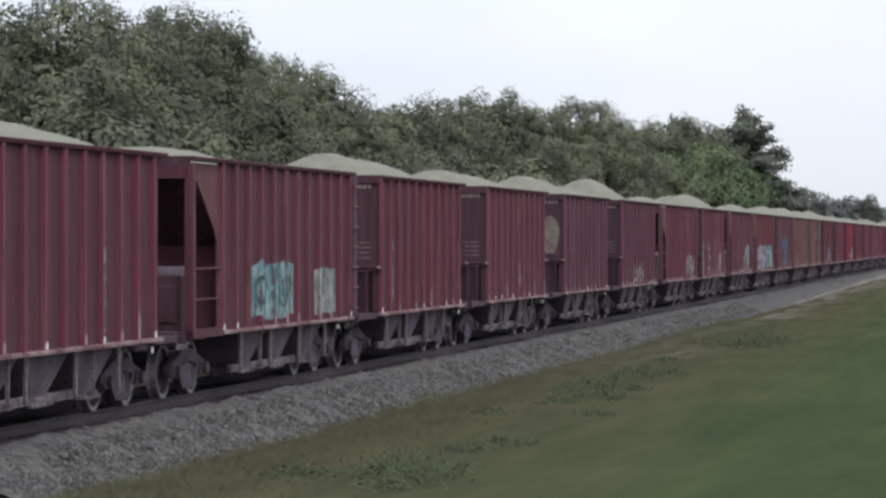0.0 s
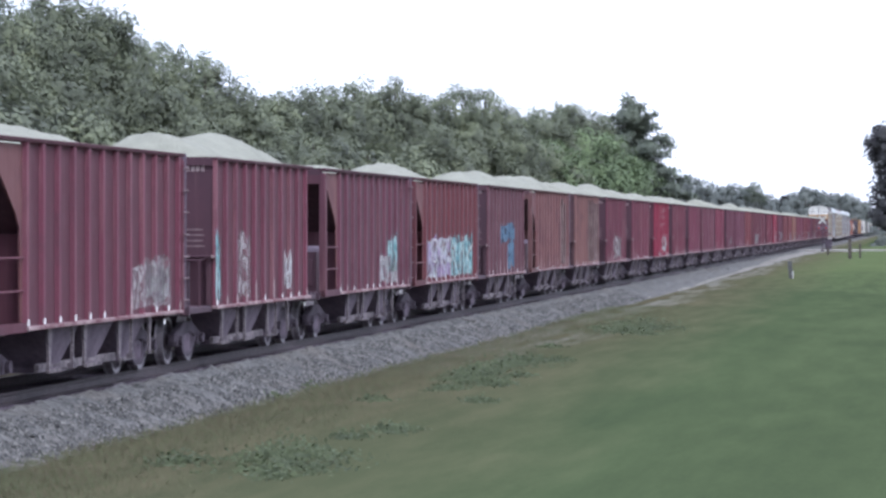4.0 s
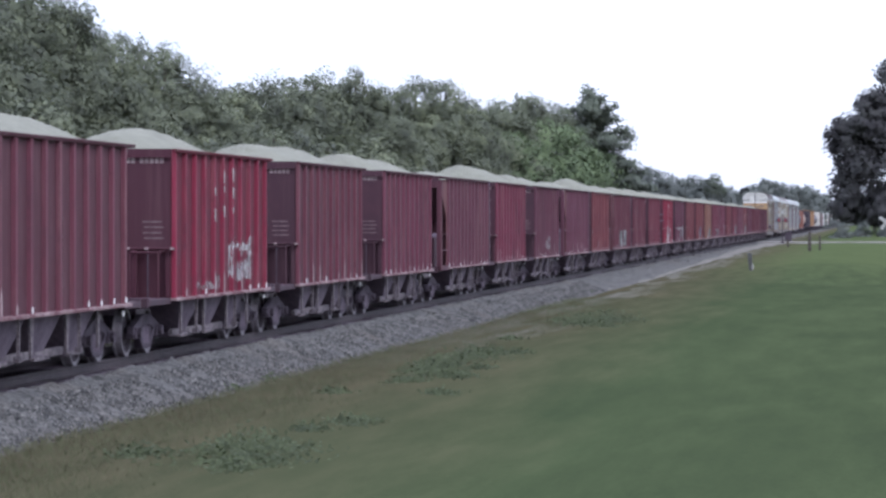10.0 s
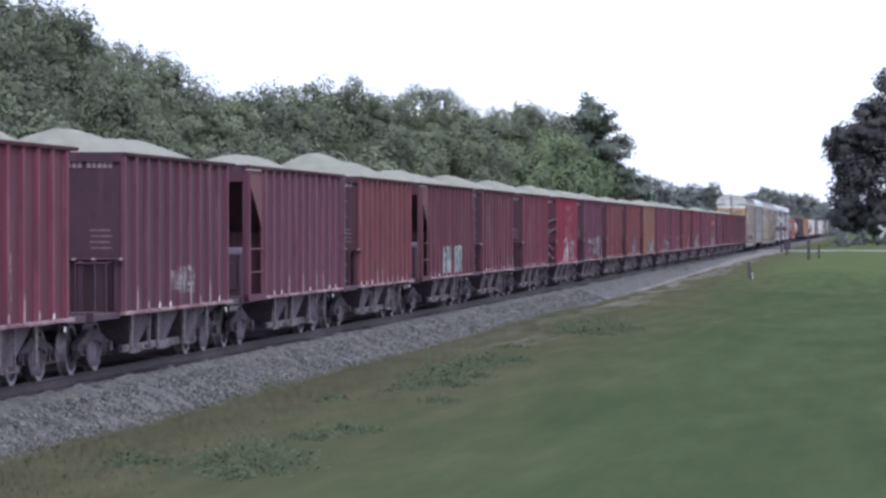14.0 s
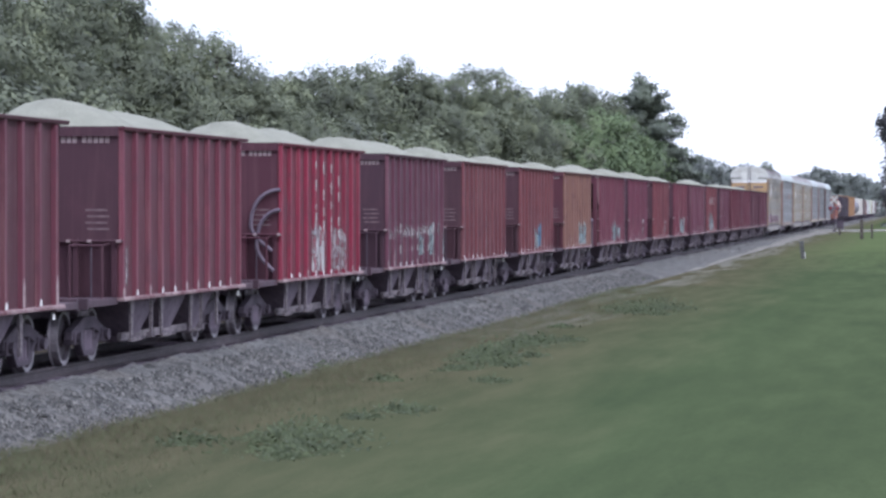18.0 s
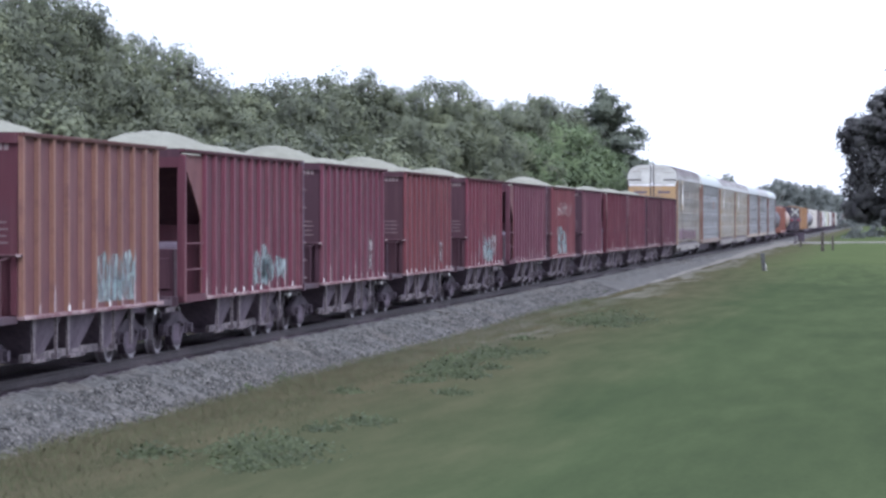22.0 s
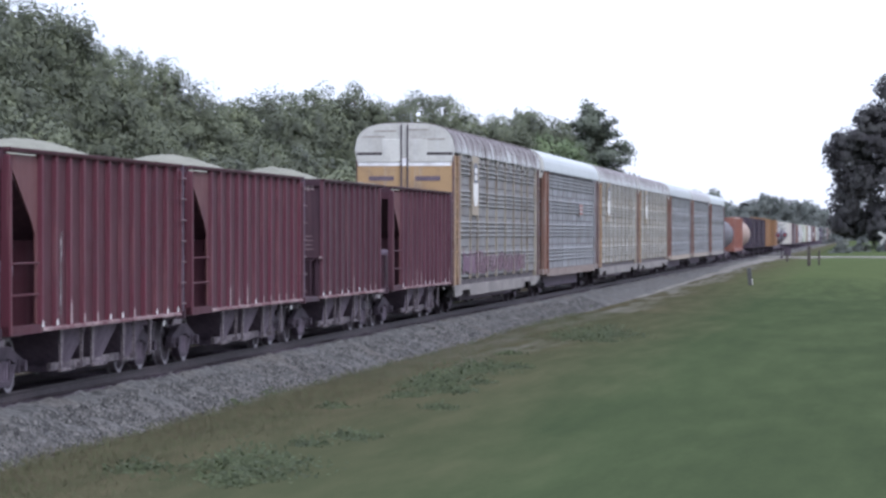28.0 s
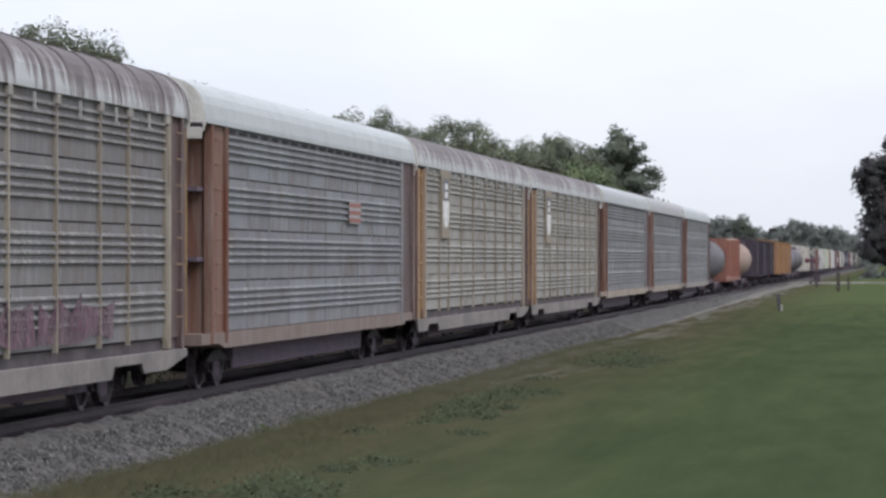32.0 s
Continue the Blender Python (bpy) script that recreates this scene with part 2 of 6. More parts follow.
# ---- building helpers ----
class Shape:
    """Gathers plain pieces of one mesh."""

    def __init__(self):
        self.v, self.f = [], []

    def poly(self, verts, faces):
        n = len(self.v)
        self.v += [tuple(p) for p in verts]
        self.f += [tuple(i + n for i in q) for q in faces]
        return self

    def box(self, x0, x1, y0, y1, z0, z1):
        return self.frustum(x0, x1, y0, y1, z0, x0, x1, y0, y1, z1)

    def frustum(self, a0, a1, b0, b1, z0, c0, c1, d0, d1, z1):
        return self.poly([(a0, b0, z0), (a1, b0, z0), (a1, b1, z0), (a0, b1, z0), (c0, d0, z1), (c1, d0, z1), (c1, d1, z1), (c0, d1, z1)],
                         [(3, 2, 1, 0), (4, 5, 6, 7), (0, 1, 5, 4), (1, 2, 6, 5), (2, 3, 7, 6), (3, 0, 4, 7)])

    def prism(self, outline, axis, a, b):
        """An outline (two coordinates, in order) pushed along one axis from a to b."""
        def put(p, w):
            return (w, *p) if axis == "x" else (p[0], w, p[1]) if axis == "y" else (*p, w)
        n = len(outline)
        verts = [put(p, a) for p in outline] + [put(p, b) for p in outline]
        faces = [tuple(range(n)), tuple(range(2 * n - 1, n - 1, -1))] + [(i, i + n, (i + 1) % n + n, (i + 1) % n) for i in range(n)]
        return self.poly(verts, faces)

    def rod(self, p, q, r=0.015, n=6):
        p, q = Vector(p), Vector(q)
        w = (q - p).normalized()
        u = w.orthogonal().normalized()
        s = w.cross(u)
        ring = [u * math.cos(2 * math.pi * i / n) * r + s * math.sin(2 * math.pi * i / n) * r for i in range(n)]
        return self.poly([p + c for c in ring] + [q + c for c in ring],
                         [(i, (i + 1) % n, (i + 1) % n + n, i + n) for i in range(n)] + [tuple(range(n - 1, -1, -1)), tuple(range(n, 2 * n))])

    def tube(self, pts, r=0.03, n=6):
        """A bent pipe along points."""
        pts = [Vector(p) for p in pts]
        verts = []
        for i, p in enumerate(pts):
            w = (pts[min(i + 1, len(pts) - 1)] - pts[max(i - 1, 0)]).normalized()
            u = w.cross(Vector((1, 0, 0)))
            u = u.normalized() if u.length > 1e-3 else Vector((0, 1, 0))
            s = w.cross(u)
            verts += [p + (u * math.cos(2 * math.pi * j / n) + s * math.sin(2 * math.pi * j / n)) * r for j in range(n)]
        return self.poly(verts, [(i * n + j, i * n + (j + 1) % n, (i + 1) * n + (j + 1) % n, (i + 1) * n + j) for i in range(len(pts) - 1) for j in range(n)])

    def lathe(self, profile, axis="y", n=24, centre=(0, 0, 0)):
        """profile: (place along the axis, radius)."""
        m = len(profile)
        verts = []
        for i in range(n):
            a = 2 * math.pi * i / n
            c, s = math.cos(a), math.sin(a)
            for w, r in profile:
                p = (w, r * c, r * s) if axis == "x" else (r * c, w, r * s) if axis == "y" else (r * c, r * s, w)
                verts.append(tuple(p[k] + centre[k] for k in range(3)))
        faces = [(i * m + j, ((i + 1) % n) * m + j, ((i + 1) % n) * m + j + 1, i * m + j + 1) for i in range(n) for j in range(m - 1)]
        return self.poly(verts, faces)

    def mesh(self, name, mat, smooth=False):
        me = bpy.data.meshes.new(name)
        me.from_pydata(self.v, [], self.f)
        me.materials.append(mat)
        b = bmesh.new()
        b.from_mesh(me)
        bmesh.ops.recalc_face_normals(b, faces=b.faces)
        b.to_mesh(me)
        b.free()
        if smooth:
            me.shade_smooth()
        return me


def soft_edges(me, width=0.012):
    b = bmesh.new()
    b.from_mesh(me)
    bmesh.ops.bevel(b, geom=b.edges[:], offset=width, segments=1, affect="EDGES", clamp_overlap=True)
    b.to_mesh(me)
    b.free()
    return me


def part(name, me, parent, at=(0, 0, 0), label="", colour=None):
    ob = new(name, me)
    ob.parent = parent
    ob.location = at
    if label:
        ob["label"] = label
    if colour:
        ob.color = (*colour, 1)
    return ob


def bulk(name, verts, faces_n, mat, lean=None):
    """A mesh from arrays: verts (n, 3), all faces of faces_n corners in a row. lean: a normal for each face, smoothing the light over a clump."""
    verts = np.asarray(verts, dtype=np.float32).reshape(-1, 3)
    me = bpy.data.meshes.new(name)
    count = len(verts) // faces_n
    me.vertices.add(len(verts))
    me.vertices.foreach_set("co", verts.ravel())
    me.loops.add(len(verts))
    me.loops.foreach_set("vertex_index", np.arange(len(verts), dtype=np.int32))
    me.polygons.add(count)
    me.polygons.foreach_set("loop_start", np.arange(0, len(verts), faces_n, dtype=np.int32))
    me.polygons.foreach_set("loop_total", np.full(count, faces_n, dtype=np.int32))
    me.update(calc_edges=True)
    me.materials.append(mat)
    if lean is not None:
        lean = np.asarray(lean, dtype=np.float32)
        lean = lean / (np.linalg.norm(lean, axis=1)[:, None] + 1e-9)
        me.normals_split_custom_set(np.repeat(lean, faces_n, 0).tolist())
    return me


def facing(corners, way):
    """Turns the windings of quads or triangles (n, k, 3) so that their fronts look along way."""
    normal = np.cross(corners[:, 1] - corners[:, 0], corners[:, 2] - corners[:, 0])
    back = np.sum(normal * way, 1) < 0
    corners[back] = corners[back][:, ::-1]
    return corners


def cards(centres, size, rng, up=0.4, face=None, loose=0.45):
    """Small leaves: bent diamonds, at random turns or about facing one way each. Returns their corners."""
    n = len(centres)
    a = rng.normal(size=(n, 3))
    a[:, 2] *= up
    a /= np.linalg.norm(a, axis=1)[:, None] + 1e-9
    if face is not None:
        side = face + rng.normal(0, loose, (n, 3))
        side /= np.linalg.norm(side, axis=1)[:, None] + 1e-9
        a -= side * np.sum(a * side, 1)[:, None]
        a /= np.linalg.norm(a, axis=1)[:, None] + 1e-9
    b = np.cross(a, side if face is not None else rng.normal(size=(n, 3)))
    b /= np.linalg.norm(b, axis=1)[:, None] + 1e-9
    k = (size * rng.uniform(0.6, 1.35, n))[:, None]
    a, b = a * k, b * k * 0.55
    c = centres + np.cross(a, b) * 0.3
    corners = np.stack([centres - a, c - b, centres + a, c + b], 1)
    return (corners if face is None else facing(corners, face)).reshape(-1, 3)


# ---- ground ----
def ground_height(x, y):
    rise = np.clip((x - 150) / 200, 0, 1)
    z = -0.62 + 0.45 * rise * rise * (3 - 2 * rise)
    z = z + 0.10 * np.sin(x * 0.11 + y * 0.35) * np.sin(y * 0.23 - x * 0.04) * np.clip((12 - np.abs(y - 2)) / 8, 0, 1)
    z = z + 0.28 * np.exp(-((x - 205) / 26) ** 2 - ((y - 3.0) / 3.0) ** 2)
    z = z - 0.18 * np.exp(-((x - 172) / 10) ** 2 - ((y - 1.0) / 4.0) ** 2)
    z = z + 1.2 * np.exp(-((x - 455) / 22) ** 2) / (1 + np.exp((y - 5.5) * 1.5))
    return z


def make_ground():
    xs = np.concatenate([[-4000, -1500, -500, -150], np.arange(-60, 30, 10), np.arange(30, 240, 1.5), np.arange(240, 520, 5), [560, 620, 700, 850, 1100, 1600, 2500, 4500]])
    ys = np.concatenate([[-4000, -1500, -500, -150, -60, -30], np.arange(-18, 12.6, 0.6), np.arange(13, 40, 3), [60, 150, 500, 1500, 4000]])
    gx, gy = np.meshgrid(xs, ys, indexing="ij")
    gz = ground_height(gx, gy)
    gz = np.where((gy > 12.0) & (gy < 19), np.minimum(gz, -0.7), gz)
    verts = np.stack([gx, gy, gz], -1).reshape(-1, 3)
    n = len(ys)
    faces = [(i * n + j, (i + 1) * n + j, (i + 1) * n + j + 1, i * n + j + 1) for i in range(len(xs) - 1) for j in range(n - 1)]
    m, nt, b, co = material("mown_grass", 1.0)
    b.inputs["Specular IOR Level"].default_value = 0.0
    sep = nt.nodes.new("ShaderNodeSeparateXYZ")
    nt.links.new(co, sep.inputs[0])
    big, mid, fine = noise_of(nt, stretch(nt, co, (0.16, 1.0, 1)), 0.30, 4), noise_of(nt, stretch(nt, co, (0.13, 1, 1)), 1.3, 6, 0.65), noise_of(nt, co, 14, 3)
    f = maths(nt, "ADD", maths(nt, "MULTIPLY", big, 0.36), maths(nt, "ADD", maths(nt, "MULTIPLY", mid, 0.36), maths(nt, "MULTIPLY", fine, 0.28)))
    green = ramp(nt, f, [(0.34, (0.0335, 0.0445, 0.0240)), (0.50, (0.0435, 0.0575, 0.0285)), (0.66, (0.058, 0.0745, 0.0365))])
    brown = ramp(nt, mid, [(0.35, (0.052, 0.050, 0.030)), (0.65, (0.074, 0.065, 0.040))])
    edge = maths(nt, "ADD", sep.outputs["Y"], maths(nt, "MULTIPLY", maths(nt, "SUBTRACT", big, 0.5), 5.0))
    edge = maths(nt, "ADD", edge, maths(nt, "MULTIPLY", maths(nt, "SUBTRACT", mid, 0.5), 3.0))
    near = nt.nodes.new("ShaderNodeMapRange")
    near.inputs["From Min"].default_value, near.inputs["From Max"].default_value = 4.6, 10.6
    nt.links.new(edge, near.inputs[0])
    # sunnier, yellower tone of the far turf put into its colour
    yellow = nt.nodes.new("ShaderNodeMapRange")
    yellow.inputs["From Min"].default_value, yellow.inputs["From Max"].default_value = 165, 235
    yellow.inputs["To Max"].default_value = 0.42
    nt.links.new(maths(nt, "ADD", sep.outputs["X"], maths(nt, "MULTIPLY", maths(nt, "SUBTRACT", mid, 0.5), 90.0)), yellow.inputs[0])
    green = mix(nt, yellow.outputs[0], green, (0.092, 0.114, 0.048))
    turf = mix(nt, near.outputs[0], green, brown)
    # bare stony ground breaking through beside the ballast, further along
    strip = nt.nodes.new("ShaderNodeMapRange")
    strip.inputs["From Min"].default_value, strip.inputs["From Max"].default_value = 9.5, 10.8
    nt.links.new(edge, strip.inputs[0])
    along = nt.nodes.new("ShaderNodeMapRange")
    along.inputs["From Min"].default_value, along.inputs["From Max"].default_value = 68, 95
    nt.links.new(sep.outputs["X"], along.inputs[0])
    bare = ramp(nt, noise_of(nt, stretch(nt, co, (0.10, 1.3, 1)), 1.0, 5, 0.6), [(0.43, (0, 0, 0)), (0.52, (0.9,) * 3)])
    bare = maths(nt, "MULTIPLY", bare, maths(nt, "MULTIPLY", strip.outputs[0], along.outputs[0]))
    turf = mix(nt, bare, turf, (0.122, 0.118, 0.098))
    # leaf litter on the wood's floor, beyond the track, darkened for the trees' shade
    wood = nt.nodes.new("ShaderNodeMapRange")
    wood.inputs["From Min"].default_value, wood.inputs["From Max"].default_value = 16.5, 18.0
    nt.links.new(sep.outputs["Y"], wood.inputs[0])
    litter = ramp(nt, mid, [(0.35, (0.026, 0.022, 0.018)), (0.65, (0.060, 0.050, 0.038))])
    nt.links.new(mix(nt, wood.outputs[0], turf, litter), b.inputs["Base Color"])
    bump(nt, b, maths(nt, "ADD", mid, maths(nt, "MULTIPLY", fine, 0.4)), 0.3, 0.06)
    me = bpy.data.meshes.new("ground")
    me.from_pydata(verts.tolist(), [], faces)
    me.materials.append(m)
    me.shade_smooth()
    tagged(new("ground", me), "mown green grass field, dry and weedy beside the track", "ground", kind="structure")


def make_track():
    # ballast: flat top under the sleepers, sloping shoulders, lumpy
    m, nt, b, co = material("grey_ballast", 0.95)
    stones = nt.nodes.new("ShaderNodeTexVoronoi")
    stones.inputs["Scale"].default_value = 9
    nt.links.new(co, stones.inputs["Vector"])
    big = noise_of(nt, co, 0.5, 4)
    col = ramp(nt, stones.outputs["Color"], [(0.15, (0.045, 0.044, 0.043)), (0.85, (0.112, 0.109, 0.103))])
    col = mix(nt, ramp(nt, big, [(0.45, (0, 0, 0)), (0.7, (0.5,) * 3)]), col, (0.11, 0.095, 0.08))
    sep = nt.nodes.new("ShaderNodeSeparateXYZ")
    nt.links.new(co, sep.inputs[0])
    # oily strip under the train, its shadow's purple tone put into the colour
    oil_shade = nt.nodes.new("ShaderNodeMapRange")
    oil_shade.inputs["From Min"].default_value, oil_shade.inputs["From Max"].default_value = 1.46, 1.30
    off = maths(nt, "ABSOLUTE", maths(nt, "SUBTRACT", sep.outputs["Y"], TRACK))
    nt.links.new(maths(nt, "ADD", off, maths(nt, "MULTIPLY", big, 0.2)), oil_shade.inputs[0])
    col = mix(nt, maths(nt, "MULTIPLY", oil_shade.outputs[0], 0.9), col, (0.088, 0.070, 0.090))
    nt.links.new(col, b.inputs["Base Color"])
    bump(nt, b, stones.outputs["Distance"], 1.0, 0.06)
    rng = np.random.default_rng(4)
    cross = [(-3.05, -0.75), (-2.85, -0.62), (-2.5, -0.50), (-2.1, -0.35), (-1.75, -0.22), (-1.45, -0.13), (-1.3, -0.12), (-1.1, -0.20), (0, -0.21), (1.4, -0.21), (2.1, -0.40), (3.05, -0.75)]
    xs = np.concatenate([[-600, -100], np.arange(-20, 35, 5), np.arange(35, 130, 0.3), np.arange(130, 420, 2.5), [500, 700, 1000, 1600, 2600]])
    gx = np.repeat(xs[:, None], len(cross), 1)
    gy = TRACK + np.array([c[0] for c in cross])[None, :] + rng.normal(0, 0.10, gx.shape) * (np.abs(np.array([c[0] for c in cross])) > 1.6)[None, :]
    gz = np.array([c[1] for c in cross])[None, :] + rng.normal(0, 0.022, gx.shape)
    rise = np.clip((gx - 150) / 200, 0, 1)
    gz = np.where(np.abs(gy - TRACK) > 1.9, gz + 0.38 * rise, gz)
    gz = np.minimum(gz, -0.035)
    n = len(cross)
    me = bpy.data.meshes.new("ballast")
    me.from_pydata(np.stack([gx, gy, gz], -1).reshape(-1, 3).tolist(), [],
                   [(i * n + j, (i + 1) * n + j, (i + 1) * n + j + 1, i * n + j + 1) for i in range(len(xs) - 1) for j in range(n - 1)])
    me.materials.append(m)
    tagged(new("ballast_bed", me), "grey crushed stone ballast bed under the track", "ballast", kind="structure")
    # loose stones on the near shoulder
    k = 26000
    px = 38 + 110 * rng.random(k) ** 1.7
    off = -3.25 + 1.5 * rng.random(k) ** 1.6
    pz = np.interp(off, [c[0] for c in cross], [c[1] for c in cross]) + 0.01
    base = np.array([(1, 0, 0), (0, 1, 0), (-1, 0, 0), (0, -1, 0), (0, 0, 0.8), (0, 0, -0.8)])
    tri = np.array([(0, 1, 4), (1, 2, 4), (2, 3, 4), (3, 0, 4)])
    jig = base[None] * rng.uniform(0.5, 1.2, (k, 6, 3)) * rng.uniform(0.025, 0.068, k)[:, None, None]
    spin = rng.uniform(0, 6.28, k)
    cs, sn = np.cos(spin)[:, None], np.sin(spin)[:, None]
    rx, ry = jig[..., 0] * cs - jig[..., 1] * sn, jig[..., 0] * sn + jig[..., 1] * cs
    pts = np.stack([rx + px[:, None], ry + TRACK + off[:, None], jig[..., 2] + pz[:, None]], -1)
    ms, nt, b, co = material("loose_ballast_stone", 0.95)
    geo = nt.nodes.new("ShaderNodeNewGeometry")
    nt.links.new(ramp(nt, geo.outputs["Random Per Island"], [(0.0, (0.032, 0.032, 0.033)), (0.6, (0.075, 0.073, 0.069)), (1.0, (0.155, 0.149, 0.138))]), b.inputs["Base Color"])
    tagged(new("ballast_stones", bulk("ballast_stones", pts[:, tri].reshape(-1, 3), 3, ms)), "loose grey crushed stones on the ballast shoulder", "gravel", kind="stuff")
    # rails
    track = tagged(new("railway_track"), "steel rails spiked to dark wooden sleepers", "railway track")
    head = [(-0.036, 0), (-0.036, -0.035), (-0.01, -0.05), (-0.01, -0.15), (-0.07, -0.17), (-0.07, -0.18), (0.07, -0.18), (0.07, -0.17), (0.01, -0.15), (0.01, -0.05), (0.036, -0.035), (0.036, 0)]
    rail = Shape().prism(head, "x", -600, 2600).mesh("rail", M_RAIL)
    for side in (-0.75, 0.75):
        part("rail", rail, track, (0, TRACK + side, 0))
    tie = Shape().frustum(-0.12, 0.12, -1.3, 1.3, -0.34, -0.11, 0.11, -1.29, 1.29, -0.175).mesh("sleeper", M_TIE)
    for i in range(260):
        part("sleeper", tie, track, (32 + i * 0.55 + rng.normal(0, 0.02), TRACK + rng.normal(0, 0.03), rng.normal(0, 0.006)))
    rest = Shape()
    for i in range(480):
        x = 175 + i * 0.6
        rest.box(x - 0.11, x + 0.11, TRACK - 1.3, TRACK + 1.3, -0.3, -0.178)
    part("far_sleeper", rest.mesh("far_sleeper", M_TIE), track)["kind"] = "stuff"
    # road over the track
    s = Shape()
    for y0, y1 in ((-70, -30), (-30, -8), (-8, TRACK - 1.65), (TRACK + 1.65, 60)):
        s.box(CROSSING - 3.2, CROSSING + 3.2, y0, y1 - 0.01, -0.6, -0.02)
    tagged(new("road", s.mesh("road", mottled("worn_pale_road", (0.20, 0.19, 0.17), (0.30, 0.285, 0.26), 0.6, 0.9))), "pale narrow road over the railway crossing", "road", kind="structure")
    # grey gravel apron beside the track, towards the road
    s = Shape()
    rows = [(150, 11.8, 12.5), (190, 11.35, 12.6), (240, 10.9, 12.7), (300, 10.3, 12.8), (350, 9.6, 12.9), (388, 8.8, 13.0)]
    v, f = [], []
    along = [r[0] for r in rows]
    rows = [(x, np.interp(x, along, [r[1] for r in rows]) + 0.16 * math.sin(x * 0.21) + 0.10 * math.sin(x * 0.53 + 1), np.interp(x, along, [r[2] for r in rows])) for x in np.arange(150, 388.1, 3.5)]
    for i, (x, y0, y1) in enumerate(rows):
        for j in range(5):
            y = y0 + (y1 - y0) * j / 4
            v.append((x, y, float(ground_height(np.float64(x), np.float64(min(y, 11.9)))) + (0.012 if j else -0.03)))
    for i in range(len(rows) - 1):
        for j in range(4):
            f.append((i * 5 + j, i * 5 + j + 5, i * 5 + j + 6, i * 5 + j + 1))
    tagged(new("gravel_apron", s.poly(v, f).mesh("gravel_apron", mottled("grey_gravel", (0.095, 0.088, 0.078), (0.165, 0.152, 0.132), 0.5, 0.95, 0.0, 0.5))),
           "grey gravel strip between grass and track", "gravel", kind="structure")


make_ground()
make_track()


# ---- rolling stock ----
SIDE, RIB = -1.45, 0.07       # outer face of the side sheet, depth of the ribs
LOW, TOP = 1.02, 3.93         # underside of the sill, top of the chord
PITCH, RACK_PITCH = 13.717, 28.5
FRONT = -4.45                 # leading end plate of a closed wagon, over a long platform
TAIL = 5.45                   # trailing end plate of a closed wagon
HOPPERS, RACKS = 42, 7
WHEEL_R = 0.457


def running_gear_meshes():
    g = {}
    p = [(-0.84, 0.0), (-0.84, 0.14), (-0.80, 0.17), (-0.785, 0.36), (-0.855, 0.385), (-0.86, 0.45), (-0.735, 0.457), (-0.72, 0.485), (-0.70, 0.485), (-0.69, 0.38), (-0.74, 0.34), (-0.74, 0.16), (-0.68, 0.10)]
    s = Shape()
    for sg in (1, -1):
        s.lathe([(sg * a, r) for a, r in p], "y", 22)
    s.lathe([(-1.0, 0.0), (-1.0, 0.085), (-0.66, 0.10), (0.66, 0.10), (1.0, 0.085), (1.0, 0.0)], "y", 10)
    s.box(-0.05, 0.05, -1.012, -1.0, -0.05, 0.05)
    g["wheelset"] = me = s.mesh("wheelset", M_WHEEL)
    me.materials.append(M_TREAD)
    for f in me.polygons:
        f.material_index = int(math.hypot(f.center.x, f.center.z) > 0.37)
    # cast side frame with two window openings
    s = Shape()
    top = [(-1.12, 0.56), (-0.75, 0.66), (-0.35, 0.78), (0.35, 0.78), (0.75, 0.66), (1.12, 0.56), (1.12, 0.42), (0.72, 0.46), (0.34, 0.58), (-0.34, 0.58), (-0.72, 0.46), (-1.12, 0.42)]
    s.prism(top, "y", -0.07, 0.07)
    s.prism([(-0.75, 0.50), (-0.62, 0.50), (-0.26, 0.24), (0.26, 0.24), (0.62, 0.50), (0.75, 0.50), (0.34, 0.14), (-0.34, 0.14)], "y", -0.07, 0.07)
    for x in (-0.40, 0.32):
        s.box(x, x + 0.08, -0.06, 0.06, 0.2, 0.62)
    for x in (-0.89, 0.89):
        s.box(x - 0.15, x + 0.15, -0.10, 0.10, 0.34, 0.56)
    g["side_frame"] = soft_edges(s.mesh("side_frame", M_UNDER), 0.01)
    s = Shape()
    for x in (-0.18, 0.0, 0.18):
        s.lathe([(0.22, 0.0), (0.22, 0.07), (0.54, 0.07), (0.54, 0.0)], "z", 8, (x, 0, 0))
    g["spring"] = s.mesh("spring", M_DARK)
    g["bolster"] = soft_edges(Shape().frustum(-0.2, 0.2, -1.05, 1.05, 0.48, -0.16, 0.16, -0.95, 0.95, 0.76).mesh("bolster", M_UNDER), 0.02)
    g["bearing_cap"] = Shape().lathe([(0, 0.0), (0, 0.10), (0.09, 0.085), (0.09, 0.0)], "y", 10).mesh("bearing_cap", M_UNDER)
    s = Shape().box(-0.35, 0.2, -0.09, 0.09, -0.09, 0.09)
    s.prism([(0.15, -0.14), (0.40, -0.16), (0.46, -0.02), (0.36, 0.02), (0.34, 0.12), (0.18, 0.14)], "z", -0.16, 0.16)
    g["coupler"] = soft_edges(s.mesh("coupler", M_DARK), 0.012)
    return g


GEAR = running_gear_meshes()
SHADED_GEAR = dict(GEAR)              # the autoracks' gear, darkened for the deep shade under their bodies
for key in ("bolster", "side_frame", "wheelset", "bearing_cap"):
    SHADED_GEAR[key] = GEAR[key].copy()
    SHADED_GEAR[key].materials[0] = M_BLACK
SHADED_GEAR["wheelset"].materials[1] = M_WHEEL


